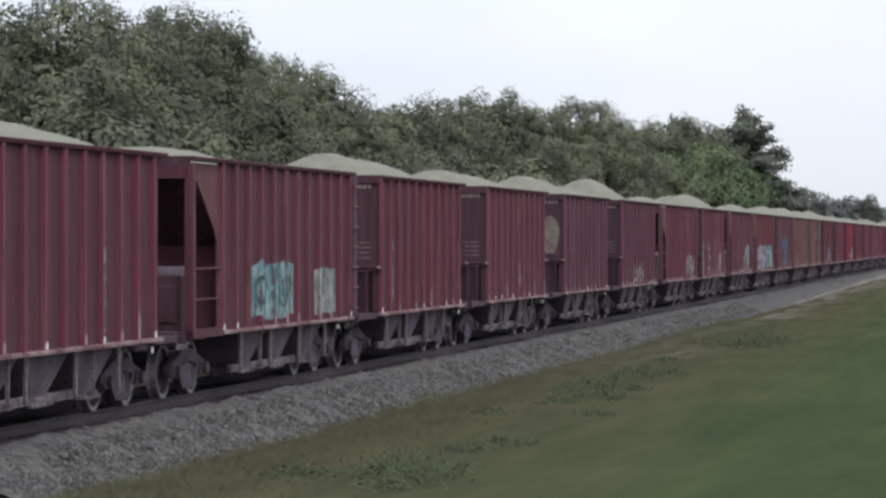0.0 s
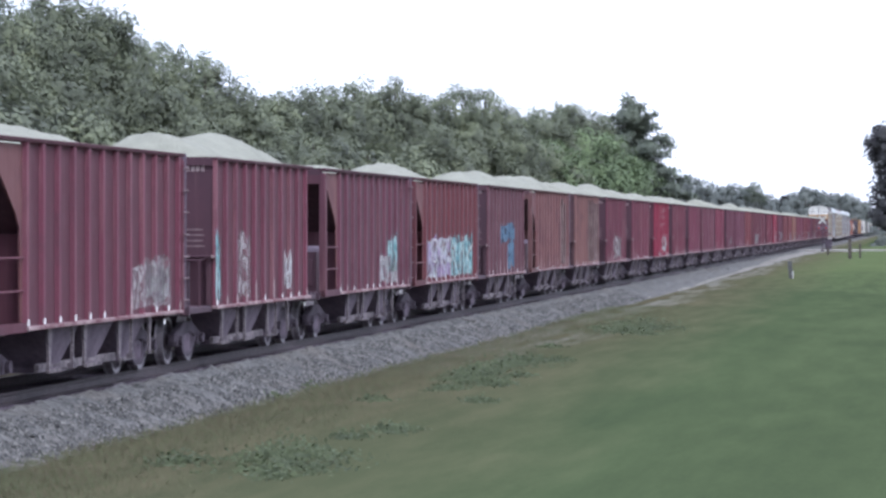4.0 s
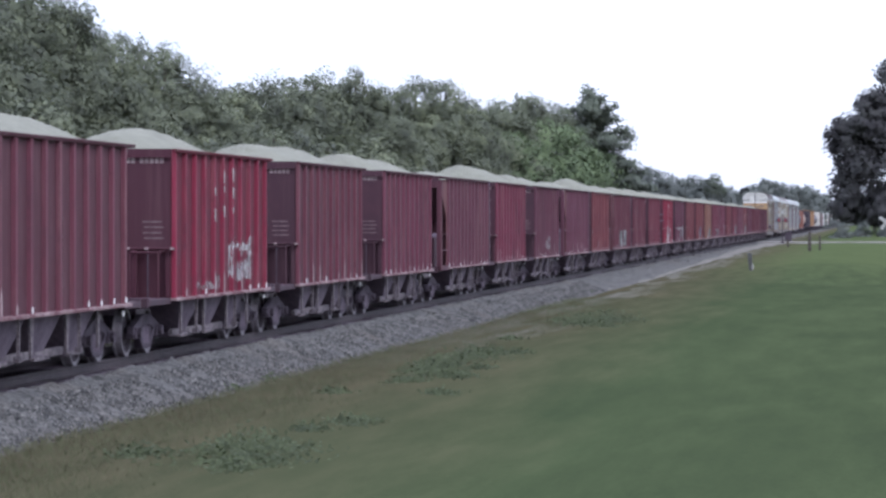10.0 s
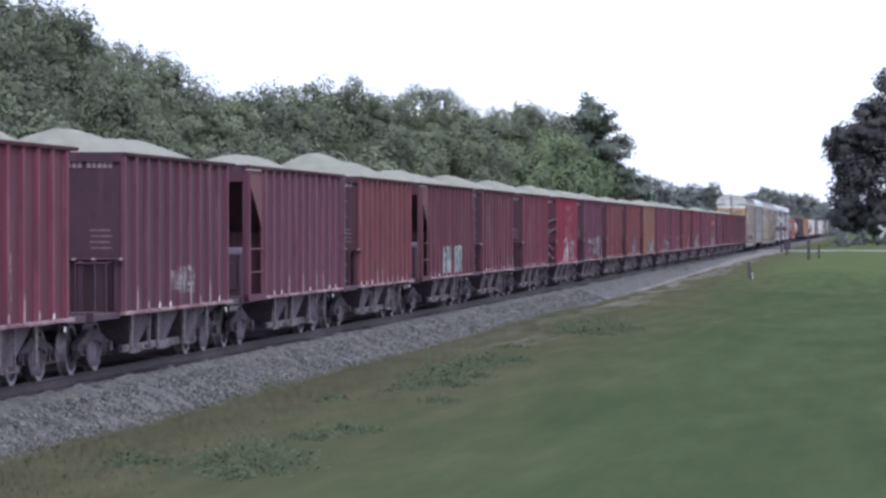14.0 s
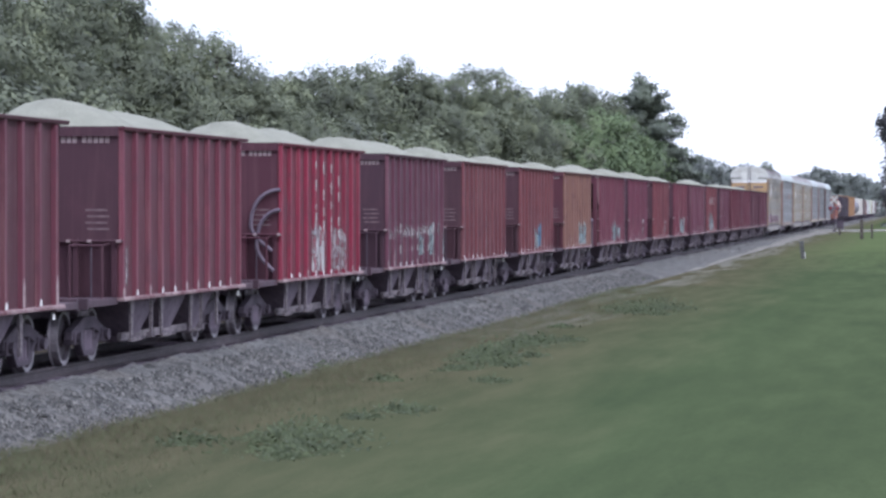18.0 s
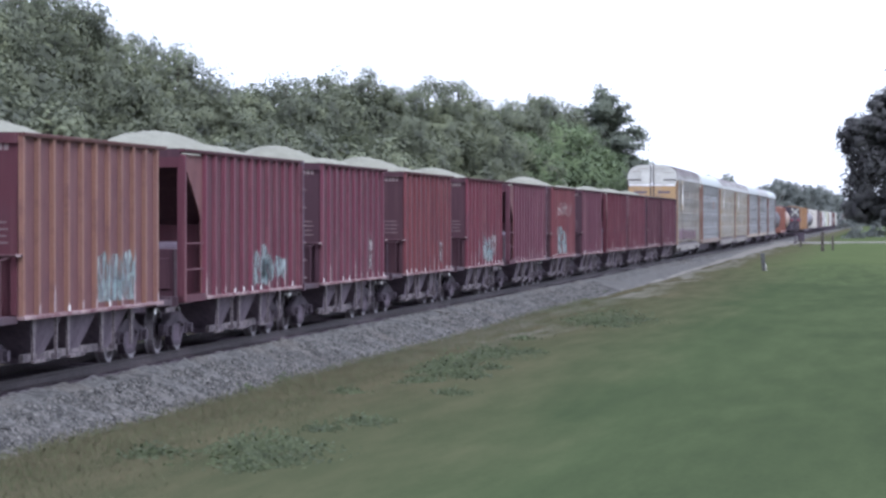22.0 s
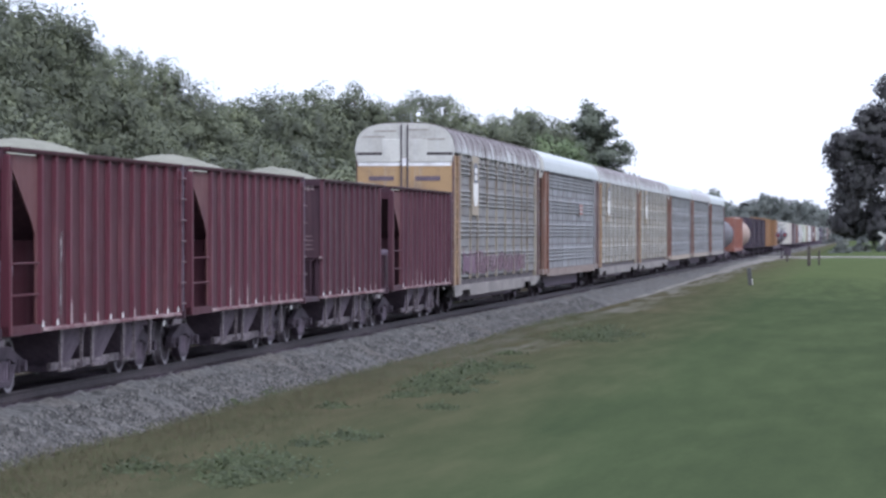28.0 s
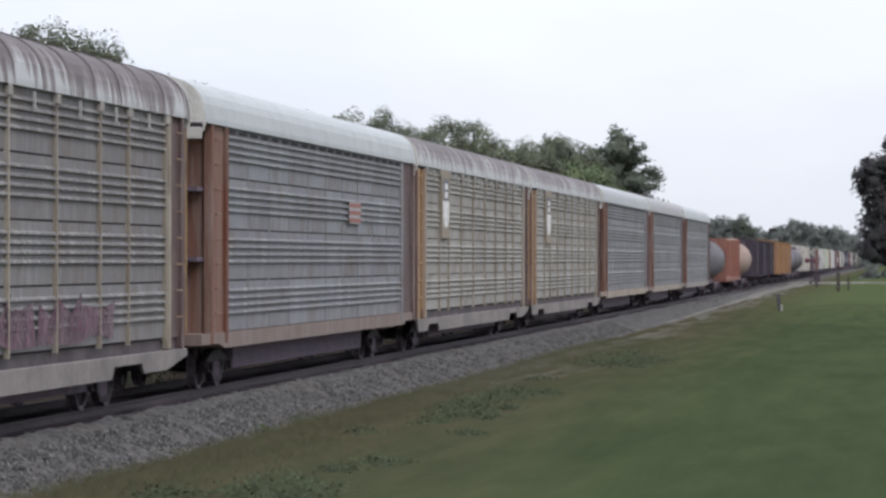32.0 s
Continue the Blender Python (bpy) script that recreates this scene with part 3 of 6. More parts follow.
def add_bogie(car, x, gear=None):
    gear = gear or GEAR
    bogie = part("bogie", gear["bolster"], car, (x, 0, 0))
    for y in (-0.98, 0.98):
        part("side_frame", gear["side_frame"], bogie, (0, y, 0))
        part("spring", GEAR["spring"], bogie, (0, y, 0))
    for dx in (-0.89, 0.89):
        ws = part("wheelset", gear["wheelset"], bogie)
        ws.matrix_parent_inverse = Matrix.Translation((dx, 0, WHEEL_R))
        part("bearing_cap", gear["bearing_cap"], bogie, (dx, -1.16, WHEEL_R))
    return bogie


def add_couplers(car, half):
    part("coupler", GEAR["coupler"], car, (half - 0.42, 0, 0.86))
    c = part("coupler", GEAR["coupler"], car, (-half + 0.42, 0, 0.86))
    c.rotation_euler = (0, 0, math.pi)


def hopper_meshes():
    g = {}
    # rib: a pressed channel, narrower on its face
    z0, z1 = LOW + 0.05, TOP - 0.06
    g["rib"] = Shape().prism([(-0.085, 0.0), (-0.065, -RIB), (0.065, -RIB), (0.085, 0.0)], "z", z0, z1).mesh("rib", M_RIB)
    for kind, a, b in (("closed", FRONT, TAIL), ("open", -4.35, 6.25)):
        g["side_" + kind] = Shape().box(a, b, 0, 0.03, LOW + 0.055, TOP - 0.06).mesh("side_sheet", M_PAINT)
        c0, c1 = (a, b + 0.28) if kind == "closed" else (-6.42, 6.35)
        chord = Shape().prism([(0.10, TOP - 0.07), (-RIB - 0.015, TOP - 0.065), (-RIB - 0.03, TOP - 0.012), (-RIB - 0.02, TOP), (0.10, TOP)], "x", c0, c1)
        g["chord_" + kind] = chord.mesh("top_chord", M_PAINT)
        sill = Shape().prism([(0.06, LOW), (-RIB - 0.03, LOW), (-RIB - 0.03, LOW + 0.045), (-RIB - 0.01, LOW + 0.06), (0.06, LOW + 0.06)], "x", a, b)
        g["sill_" + kind] = sill.mesh("side_sill", M_SILL)
    g["end_chord"] = Shape().box(-0.06, 0.10, SIDE, -SIDE, TOP - 0.17, TOP).mesh("end_chord", M_PAINT)
    # closed end: upright plate above, slope sheet tucked in below it
    g["end_plate"] = Shape().box(0, 0.03, SIDE, -SIDE, 2.0, TOP - 0.1).mesh("end_plate", M_PAINT)
    g["slope_sheet"] = Shape().prism([(0.0, 2.03), (0.03, 2.05), (0.11, 1.97), (0.16, 1.06), (0.12, 1.06), (0.07, 1.94)], "y", SIDE, -SIDE).mesh("slope_sheet", M_PAINT)
    g["end_post"] = Shape().box(-0.05, 0.05, -0.045, 0.045, 1.1, 2.05).mesh("end_post", M_PAINT)
    s = Shape().box(-1.25, 0.06, -1.42, 1.42, 0.96, 1.08)
    s.box(-1.28, -1.18, -1.42, 1.42, 0.93, 1.12)
    g["end_platform"] = soft_edges(s.mesh("end_platform", M_PAINT), 0.01)
    s = Shape().box(-1.92, 0.06, -1.42, 1.42, 0.96, 1.08)
    s.box(-1.95, -1.85, -1.42, 1.42, 0.93, 1.12)
    g["long_platform"] = soft_edges(s.mesh("end_platform", M_PAINT), 0.01)
    g["pale_rod"] = Shape().rod((-0.10, 0, 1.08), (-0.10, 0, 2.02), 0.014).mesh("upright_rod", M_UNDER)
    g["grab_end"] = Shape().box(-0.15, 0.0, -0.035, 0.035, -0.022, 0.022).mesh("grab_bracket", M_LETTER)
    s = Shape().rod((-0.12, -1.52, 2.02), (-0.12, -0.62, 2.02), 0.022).rod((-0.12, -1.52, 2.02), (0.02, -1.5, 2.02), 0.022).rod((-0.12, -0.62, 2.02), (0.02, -0.62, 2.02), 0.022)
    g["grab_iron"] = s.mesh("grab_iron", M_PAINT)
    s = Shape()
    for y in (-1.3, -0.75):
        s.rod((-0.55, y, 1.08), (-0.55, y, 1.95), 0.022).rod((-0.55, y, 1.95), (0.0, y, 1.98), 0.018)
    s.rod((-0.55, -1.3, 1.95), (-0.55, -0.75, 1.95), 0.022)
    g["handrail"] = s.mesh("handrail", M_PAINT)
    g["centre_sill"] = Shape().box(-6.3, 6.3, -0.24, 0.24, 0.74, 1.04).mesh("centre_sill", M_DARK)
    # discharge chute: a wedge with a stiffened mouth
    s = Shape().frustum(-0.30, 0.30, -1.18, 1.18, 0.34, -1.00, 1.00, -1.38, 1.38, 1.06)
    s.box(-0.36, 0.36, -1.22, 1.22, 0.27, 0.36)
    g["chute"] = s.mesh("discharge_chute", M_CHUTE)
    s = Shape().prism([(-0.13, LOW + 0.02), (0.13, LOW + 0.02), (0.045, 0.60), (0.06, 0.36), (-0.06, 0.36), (-0.045, 0.60)], "y", -1.42, -1.38)
    g["brace"] = s.mesh("brace_plate", M_SCUFF)
    s = Shape().box(-0.025, 0.025, -1.45, -1.40, 0.40, LOW)
    s.box(-0.09, 0.09, -1.47, -1.36, 0.33, 0.42)
    g["hanger"] = s.mesh("chute_hanger", M_SCUFF)
    g["mouth_rail"] = Shape().box(-0.50, 0.50, -1.28, -1.22, 0.28, 0.34).mesh("mouth_rail", M_SCUFF)
    g["chute_beam"] = soft_edges(Shape().box(-0.9, 4.1, -1.20, -1.12, 0.30, 0.44).mesh("chute_beam", M_SCUFF), 0.01)
    # open end: corner post, gusset and slope sheet in the bay
    g["corner_post"] = soft_edges(Shape().box(-0.07, 0.07, -0.10, 0.06, 1.0, TOP - 0.12).mesh("corner_post", M_RIB), 0.015)
    g["gusset"] = Shape().prism([(-6.28, TOP - 0.10), (-4.30, TOP - 0.10), (-4.30, 1.15), (-4.46, 1.15), (-4.50, 2.55), (-4.72, 2.78)], "y", SIDE, SIDE + 0.03).mesh("gusset", M_PAINT)
    g["bay_slope"] = Shape().prism([(-6.34, TOP - 0.14), (-6.30, TOP - 0.10), (-3.3, 2.05), (-3.36, 1.98)], "y", SIDE + 0.035, -SIDE - 0.035).mesh("slope_sheet", M_PAINT)
    # plate added across the bay to shut out light and keep it dark
    g["bay_wall"] = Shape().box(-4.24, -4.20, SIDE + 0.04, -SIDE - 0.04, 1.05, 2.48).mesh("bay_wall", M_PAINT)
    s = Shape().box(-6.30, -5.72, -1.30, -0.86, 1.08, 2.02)
    s.box(-6.33, -6.30, -1.22, -0.94, 1.25, 1.85)
    g["valve_box"] = soft_edges(s.mesh("valve_box", M_PAINT), 0.012)
    g["reservoir"] = Shape().lathe([(-0.62, 0.0), (-0.60, 0.11), (-0.52, 0.16), (0.52, 0.16), (0.60, 0.11), (0.62, 0.0)], "y", 14).mesh("air_reservoir", M_DARK, True)
    g["header"] = Shape().box(-6.44, -6.40, SIDE + 0.02, -SIDE - 0.02, TOP - 0.36, TOP - 0.16).mesh("header_plate", M_PAINT)
    g["bay_sill"] = Shape().box(-6.42, -4.3, SIDE - RIB, SIDE + 0.05, 1.0, 1.14).mesh("bay_sill", M_PAINT)
    g["rear_plate"] = Shape().box(0, 0.04, SIDE, -SIDE, 1.1, TOP - 0.1).mesh("end_plate", M_PAINT)
    g["rung"] = Shape().rod((0, -0.02, 0), (0.44, -0.02, 0), 0.016).mesh("rung", M_FAINT)
    g["wide_rung"] = Shape().rod((0, 0, 0), (1.9, 0, 0), 0.018).mesh("rung", M_RIB)
    g["stile"] = Shape().box(-0.03, 0.03, -0.03, 0.03, 1.1, TOP).mesh("stile", M_DARK)
    g["bracket"] = Shape().box(-0.08, 0.08, -1.3, -1.2, 1.05, 1.82).box(-0.08, 0.08, -0.3, -0.2, 1.05, 1.82).mesh("bracket", M_DARK)
    s = Shape().box(-0.05, 0.05, -0.012, 0, -0.045, 0.045)
    g["marker"] = s.mesh("marker_plate", M_WHITE)
    return g


HOP = hopper_meshes()
CLOSED_RIBS = [-4.37 + i * 9.44 / 10 for i in range(11)]
OPEN_RIBS = [-4.28 + i * 10.4 / 11 for i in range(12)]


def make_hopper(kind):
    car = tagged(new("hopper_wagon"), "maroon open hopper wagon", "hopper wagon", "hopper wagons of the train")
    ribs = CLOSED_RIBS if kind == "closed" else OPEN_RIBS
    for flip in (1, -1):
        def near(ob):
            if flip < 0:
                ob.scale = (1, -1, 1)
                ob.location = (ob.location.x, -ob.location.y, ob.location.z)
            return ob
        near(part("side_sheet", HOP["side_" + kind], car, (0, SIDE, 0)))
        near(part("top_chord", HOP["chord_" + kind], car, (0, SIDE, 0)))
        near(part("side_sill", HOP["sill_" + kind], car, (0, SIDE, 0), "dusty pale sill"))
        if flip > 0:
            for i, x in enumerate(ribs):
                part("rib", HOP["rib"], car, (x, SIDE, 0))
        else:
            rest = Shape()
            for x in ribs:
                rest.prism([(x - 0.08, -SIDE), (x - 0.05, -SIDE + RIB), (x + 0.05, -SIDE + RIB), (x + 0.08, -SIDE)], "z", LOW + 0.06, TOP - 0.1)
            part("far_ribs", rest.mesh("far_ribs", M_RIB), car)["kind"] = "stuff"
    part("centre_sill", HOP["centre_sill"], car)
    xs = (-2.35, 0.0, 2.35) if kind == "closed" else (-1.6, 0.75, 3.1)
    for x in xs:
        part("discharge_chute", HOP["chute"], car, (x, 0, 0), "dusty grey chute")
    for x in (xs[0] - 1.05, xs[0] + 1.17, xs[1] + 1.17, xs[2] + 1.05):
        part("brace_plate", HOP["brace"], car, (x, 0, 0))
    for x in xs:
        part("mouth_rail", HOP["mouth_rail"], car, (x, 0, 0))
    part("chute_beam", HOP["chute_beam"], car, (xs[0], 0, 0), "dusty pale beam")
    for x in (xs[0] + 0.3, xs[2] - 0.4):
        part("chute_hanger", HOP["hanger"], car, (x, 0, 0))
    for end in (-1, 1):
        ex = -FRONT if end < 0 else TAIL
        if kind == "open" and end < 0:
            continue
        e = new("closed_end", HOP["end_plate"] if kind == "closed" else HOP["rear_plate"])
        e.name, e.parent = "end_plate", car
        e.location = (end * ex if kind == "closed" else 6.2, 0, 0)
        if kind == "closed":
            e.rotation_euler = (0, 0, 0 if end < 0 else math.pi)
            for name in ("slope_sheet", "end_platform", "end_chord", "grab_iron", "handrail"):
                o = part(name, HOP["long_platform" if name == "end_platform" and end < 0 else name], car, (end * ex, 0, 0))
                o.rotation_euler = (0, 0, 0 if end < 0 else math.pi)
            for y in (-1.38, -0.72, 0.0, 0.72, 1.38):
                part("end_post", HOP["end_post"], car, (end * ex, y, 0))
            if end < 0:
                for y in (-1.0, -0.35):
                    part("upright_rod", HOP["pale_rod"], car, (-ex, y, 0), "worn steel rod")
                for y in (-1.48, -0.98, -0.62):
                    part("grab_bracket", HOP["grab_end"], car, (-ex, y, 2.02), "pale worn bracket")
    if kind == "open":
        for y, x in ((SIDE, -6.35), (-SIDE + 0.04, -6.35), (SIDE, 6.28)):
            part("corner_post", HOP["corner_post"], car, (x, y, 0))
        part("gusset", HOP["gusset"], car)
        part("slope_sheet", HOP["bay_slope"], car)
        part("bay_sill", HOP["bay_sill"], car)
        part("bay_wall", HOP["bay_wall"], car)
        part("valve_box", HOP["valve_box"], car)
        part("header_plate", HOP["header"], car)
        part("air_reservoir", HOP["reservoir"], car, (-5.6, -0.75, 2.0), "dusty grey cylinder")
        part("bracket", HOP["bracket"], car, (-5.6, 0, 0))
        for x in (-6.36, 6.25):
            part("end_chord", HOP["end_chord"], car, (x, 0, 0))
        for z in (1.62, 2.12):
            part("rung", HOP["wide_rung"], car, (-6.3, SIDE - 0.03, z))
        part("stile", HOP["stile"], car, (6.42, SIDE - 0.08, 0))
        for i in range(7):
            part("rung", HOP["rung"], car, (6.02, SIDE - 0.13, 1.25 + i * 0.4))
        for x in (-5.9, 5.9):
            part("end_platform", HOP["end_platform"], car, (x + (0.65 if x < 0 else 0.6), 0, 0))
    part("marker_plate", HOP["marker"], car, (5.0, SIDE - 0.03, 0.9), "small white marker plate")
    for x in (-4.85, 4.85):
        add_bogie(car, x)
    add_couplers(car, PITCH / 2)
    return car


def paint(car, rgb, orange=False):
    """Grimy ends, dusty ribs; gap shade and rib light are put into their colour."""
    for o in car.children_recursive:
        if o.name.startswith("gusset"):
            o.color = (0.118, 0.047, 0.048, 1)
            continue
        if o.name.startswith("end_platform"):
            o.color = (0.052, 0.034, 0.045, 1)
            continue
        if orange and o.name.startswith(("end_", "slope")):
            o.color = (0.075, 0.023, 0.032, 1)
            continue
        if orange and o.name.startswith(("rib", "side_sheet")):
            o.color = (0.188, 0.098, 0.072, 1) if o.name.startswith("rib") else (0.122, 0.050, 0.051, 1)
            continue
        # ends and sheets darkened for shade, ribs lightened as if catching light
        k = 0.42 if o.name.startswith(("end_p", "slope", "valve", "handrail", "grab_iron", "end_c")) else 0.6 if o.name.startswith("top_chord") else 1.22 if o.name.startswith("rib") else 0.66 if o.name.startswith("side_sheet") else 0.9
        # bay pieces raised to stand in for light bounced into the bay
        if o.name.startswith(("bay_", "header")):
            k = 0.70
        grime_shade = 0.45 if k == 0.42 else 0.0
        o.color = tuple(c * k * (1 - grime_shade) + g * grime_shade for c, g in zip(rgb, (0.062, 0.037, 0.051))) + (1,)


def decal(car, ribs, x0, x1, z0, z1, mat, seed, words, ragged=0.25):
    """Spray paint over sheet and ribs, following both."""
    rng = random.Random(seed)
    if mat is S_SOLID:
        ragged = 0.06
    s = Shape()
    x0 = max(x0, ribs[0] - 0.07)
    ink = [x0] + [x for r in ribs for x in (r - 0.085, r - 0.065, r + 0.065, r + 0.085) if x0 < x < x1] + [x1]

    def depth(x):
        d = min((abs(x - r) for r in ribs), default=9)
        return SIDE - 0.004 - (RIB if d <= 0.0655 else 0.0 if d >= 0.0845 else RIB * (0.085 - d) / 0.02)
    tops = [z1 + rng.uniform(-ragged, ragged) * 0.6 for _ in ink]
    lows = [z0 + rng.uniform(-ragged, ragged) * 0.4 for _ in ink]
    v = []
    for x, a, b in zip(ink, lows, tops):
        v += [(x, depth(x), max(a, LOW + 0.15)), (x, depth(x), min(b, TOP - 0.16))]
    s.poly(v, [(2 * i, 2 * i + 2, 2 * i + 3, 2 * i + 1) for i in range(len(ink) - 1)])
    part("graffiti", s.mesh("graffiti", mat), car, (0, 0, 0), words)


def scribble(car, x0, x1, z0, z1, mat, seed, words, loops=4, w=0.07):
    """Outlined letters: one painted stroke each, on the ribs' faces."""
    rng = random.Random(seed)
    y = SIDE - RIB - 0.006
    wide = (x1 - x0) / loops
    for i in range(loops):
        cx, cz = x0 + wide * (i + 0.5 + rng.uniform(-0.2, 0.2)), (z0 + z1) / 2 + rng.uniform(-0.15, 0.15) * (z1 - z0)
        lo, hi = z0 + rng.uniform(0, 0.3) * (z1 - z0), z1 - rng.uniform(0, 0.3) * (z1 - z0)
        kind = rng.choice(("ring", "bar", "hook", "slash"))
        pts = []
        n = 14
        for j in range(n + 1):
            a = j / n
            if kind == "ring":
                p = (cx + wide * 0.42 * math.cos(5.4 * a + i), cz + (hi - lo) * 0.40 * math.sin(5.4 * a + i))
            elif kind == "bar":
                p = (cx + wide * 0.15 * math.sin(2 * a + i) + rng.uniform(-0.02, 0.02), lo + (hi - lo) * a)
            elif kind == "hook":
                p = (cx + wide * 0.4 * math.sin(4.2 * a + i * 0.7), lo + (hi - lo) * a)
            else:
                p = (cx - wide * 0.4 + wide * 0.8 * a, lo + (hi - lo) * (0.5 + 0.45 * math.sin(7 * a + i)))
            pts.append(Vector(p))
        v = []
        for j, p in enumerate(pts):
            d = pts[min(j + 1, n)] - pts[max(j - 1, 0)]
            o = Vector((-d.y, d.x)).normalized() * w * 0.42
            v += [(p.x - o.x, y, p.y - o.y), (p.x + o.x, y, p.y + o.y)]
        part("graffiti", Shape().poly(v, [(2 * j, 2 * j + 2, 2 * j + 3, 2 * j + 1) for j in range(n)]).mesh("graffiti", mat), car, (0, 0, 0), words)


def bars(car, kind):
    """Unreadable lettering: bars on the end plate and on the side."""
    if kind == "closed":
        part("lettering", BARS["number"], car, (FRONT - 0.006, -1.06, 3.72), "faded pale lettering")
        part("lettering", BARS["initials"], car, (FRONT - 0.006, -0.60, 3.72), "faded pale lettering")
        for i in range(4):
            part("lettering", BARS["line"], car, (FRONT - 0.006, -1.10 + 0.03 * (i % 2), 2.22 + i * 0.105), "faded pale lettering")


def glyph_row(n):
    """A row of short bars, one for each unreadable letter."""
    s = Shape()
    for i in range(n):
        y = (i - (n - 1) / 2) * 0.098
        s.box(0, 0.004, y - 0.036, y + 0.036, -0.066, 0.066)
    return s.mesh("lettering", M_LETTER)


BARS = {"initials": glyph_row(3), "number": glyph_row(5),
        "line": Shape().box(0, 0.004, -0.19, 0.19, -0.018, 0.018).mesh("lettering", M_FAINT)}
S_WHITE = spray("white_spray_paint", (0.30, 0.30, 0.31), (0.50, 0.50, 0.49), 0.52, (2.4, 2.4, 0.4))
S_TEAL = spray("teal_spray_paint", (0.12, 0.25, 0.27), (0.30, 0.42, 0.42), 0.56, (2.4, 2.4, 0.4))
S_SOLID = spray("thick_white_spray_paint", (0.17, 0.19, 0.19), (0.27, 0.29, 0.28), 0.62, (2.4, 2.4, 0.4))
S_MIST = spray("grey_green_spray_paint", (0.15, 0.20, 0.21), (0.29, 0.33, 0.33), 0.54, (2.4, 2.4, 0.4))
S_GREY = spray("grey_spray_paint", (0.20, 0.17, 0.18), (0.34, 0.31, 0.31), 0.50)
S_BLUE = spray("blue_spray_paint", (0.065, 0.105, 0.155), (0.10, 0.16, 0.22), 0.66)
S_MULTI = spray("mixed_spray_paint", (0.32, 0.34, 0.35), (0.24, 0.18, 0.28), 0.60)
S_CREAM = spray("cream_dust_wash", (0.118, 0.078, 0.078), (0.165, 0.124, 0.116), 0.60, (1.1, 1.1, 0.05))
S_TAG = spray("pale_tag_paint", (0.36, 0.35, 0.33), (0.52, 0.51, 0.48), 0.62)

MAROON, PLUM, RED, BRICK, ORANGE, GREYED, BRIGHT, DUSTY = ((0.110, 0.032, 0.049), (0.097, 0.035, 0.053), (0.122, 0.029, 0.045), (0.122, 0.036, 0.042),
                                                   (0.168, 0.068, 0.062), (0.112, 0.050, 0.061), (0.160, 0.016, 0.036), (0.142, 0.068, 0.064))
# wagons with an open bay at the leading end, counted from the autoracks forwards
OPEN = {0, 2, 3, 6, 10, 18, 20, 23, 30, 32, 33, 35, 40}
COLOUR = {0: PLUM, 1: PLUM, 2: MAROON, 3: RED, 4: PLUM, 5: BRICK, 6: PLUM, 7: RED, 8: BRICK, 9: MAROON, 10: MAROON, 11: ORANGE, 12: BRICK, 13: BRICK, 14: PLUM,
          15: BRIGHT, 16: RED, 17: MAROON, 18: MAROON, 19: BRICK, 20: PLUM, 21: PLUM, 22: RED, 23: PLUM, 24: MAROON, 25: MAROON, 26: BRIGHT, 27: MAROON, 28: MAROON,
          29: DUSTY, 30: DUSTY, 31: GREYED, 32: BRICK, 33: PLUM, 34: MAROON, 35: MAROON, 36: PLUM, 37: PLUM, 38: MAROON, 39: RED, 40: MAROON, 41: RED}
NOTE = {PLUM: "dark plum", MAROON: "maroon", RED: "red", BRICK: "brick red", ORANGE: "rusty orange-brown", GREYED: "greyed mauve", BRIGHT: "bright red", DUSTY: "dusty brown"}

hoppers, loads = [], []
plain = {}
for k in range(HOPPERS):
    kind = "open" if k in OPEN else "closed"
    if kind not in plain:
        plain[kind] = car = make_hopper(kind)
    else:
        car = copy_thing(plain[kind], Matrix.Identity(4))
        for o in [o for o in car.children if o.name.startswith(("graffiti", "lettering", "hose", "sticker"))]:
            bpy.data.objects.remove(o)
    rng = random.Random(k)
    shade = rng.uniform(0.84, 1.02) * (0.72 if k < 4 else 0.82 if k in (17, 18) else 1.0)
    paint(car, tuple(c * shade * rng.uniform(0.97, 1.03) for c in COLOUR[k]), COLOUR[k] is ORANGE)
    tagged(car, NOTE[COLOUR[k]] + (" ribbed hopper wagon with an open bay" if kind == "open" else " ribbed hopper wagon with plated end") + ", heaped with gravel")
    bars(car, kind)
    hoppers.append(car)


def marks(k, *items):
    car, ribs = hoppers[k], OPEN_RIBS if k in OPEN else CLOSED_RIBS
    for i, (how, x0, x1, z0, z1, mat, words) in enumerate(items):
        if how == "d":
            decal(car, ribs, x0, x1, z0, z1, mat, k * 7 + i, words)
        else:
            scribble(car, x0, x1, z0, z1, mat, k * 7 + i, words, how)


def dashes(k, ribs_at, z0, z1, seed):
    """Short white strokes down the faces of some ribs."""
    car, ribs, rng = hoppers[k], OPEN_RIBS if k in OPEN else CLOSED_RIBS, random.Random(seed)
    for i in ribs_at:
        z = z0 + rng.uniform(0, 0.3)
        while z < z1:
            h = rng.uniform(0.10, 0.28)
            part("graffiti", Shape().box(-0.05, 0.05, -0.004, 0, 0, h).mesh("graffiti", S_TAG), car, (ribs[i], SIDE - RIB - 0.003, z), "white paint dash")
            z += h + rng.uniform(0.06, 0.35)


marks(40, ("d", -2.2, 1.2, 1.2, 2.15, S_TEAL, "teal sprayed letters"), ("d", 3.0, 4.9, 1.2, 2.05, S_SOLID, "grey painted patch"))
scribble(hoppers[40], -2.0, 1.1, 1.3, 2.1, spray("dark_outline_paint", (0.02, 0.04, 0.05), (0.04, 0.07, 0.08), 0.85), 3, "dark outlines of letters", 3, 0.09)
marks(36, ("d", -1, 2, 1.1, 1.7, S_GREY, "worn grey graffiti"))
marks(38, ("d", 0.5, 1.2, 1.4, 1.9, S_GREY, "worn pale marks"))
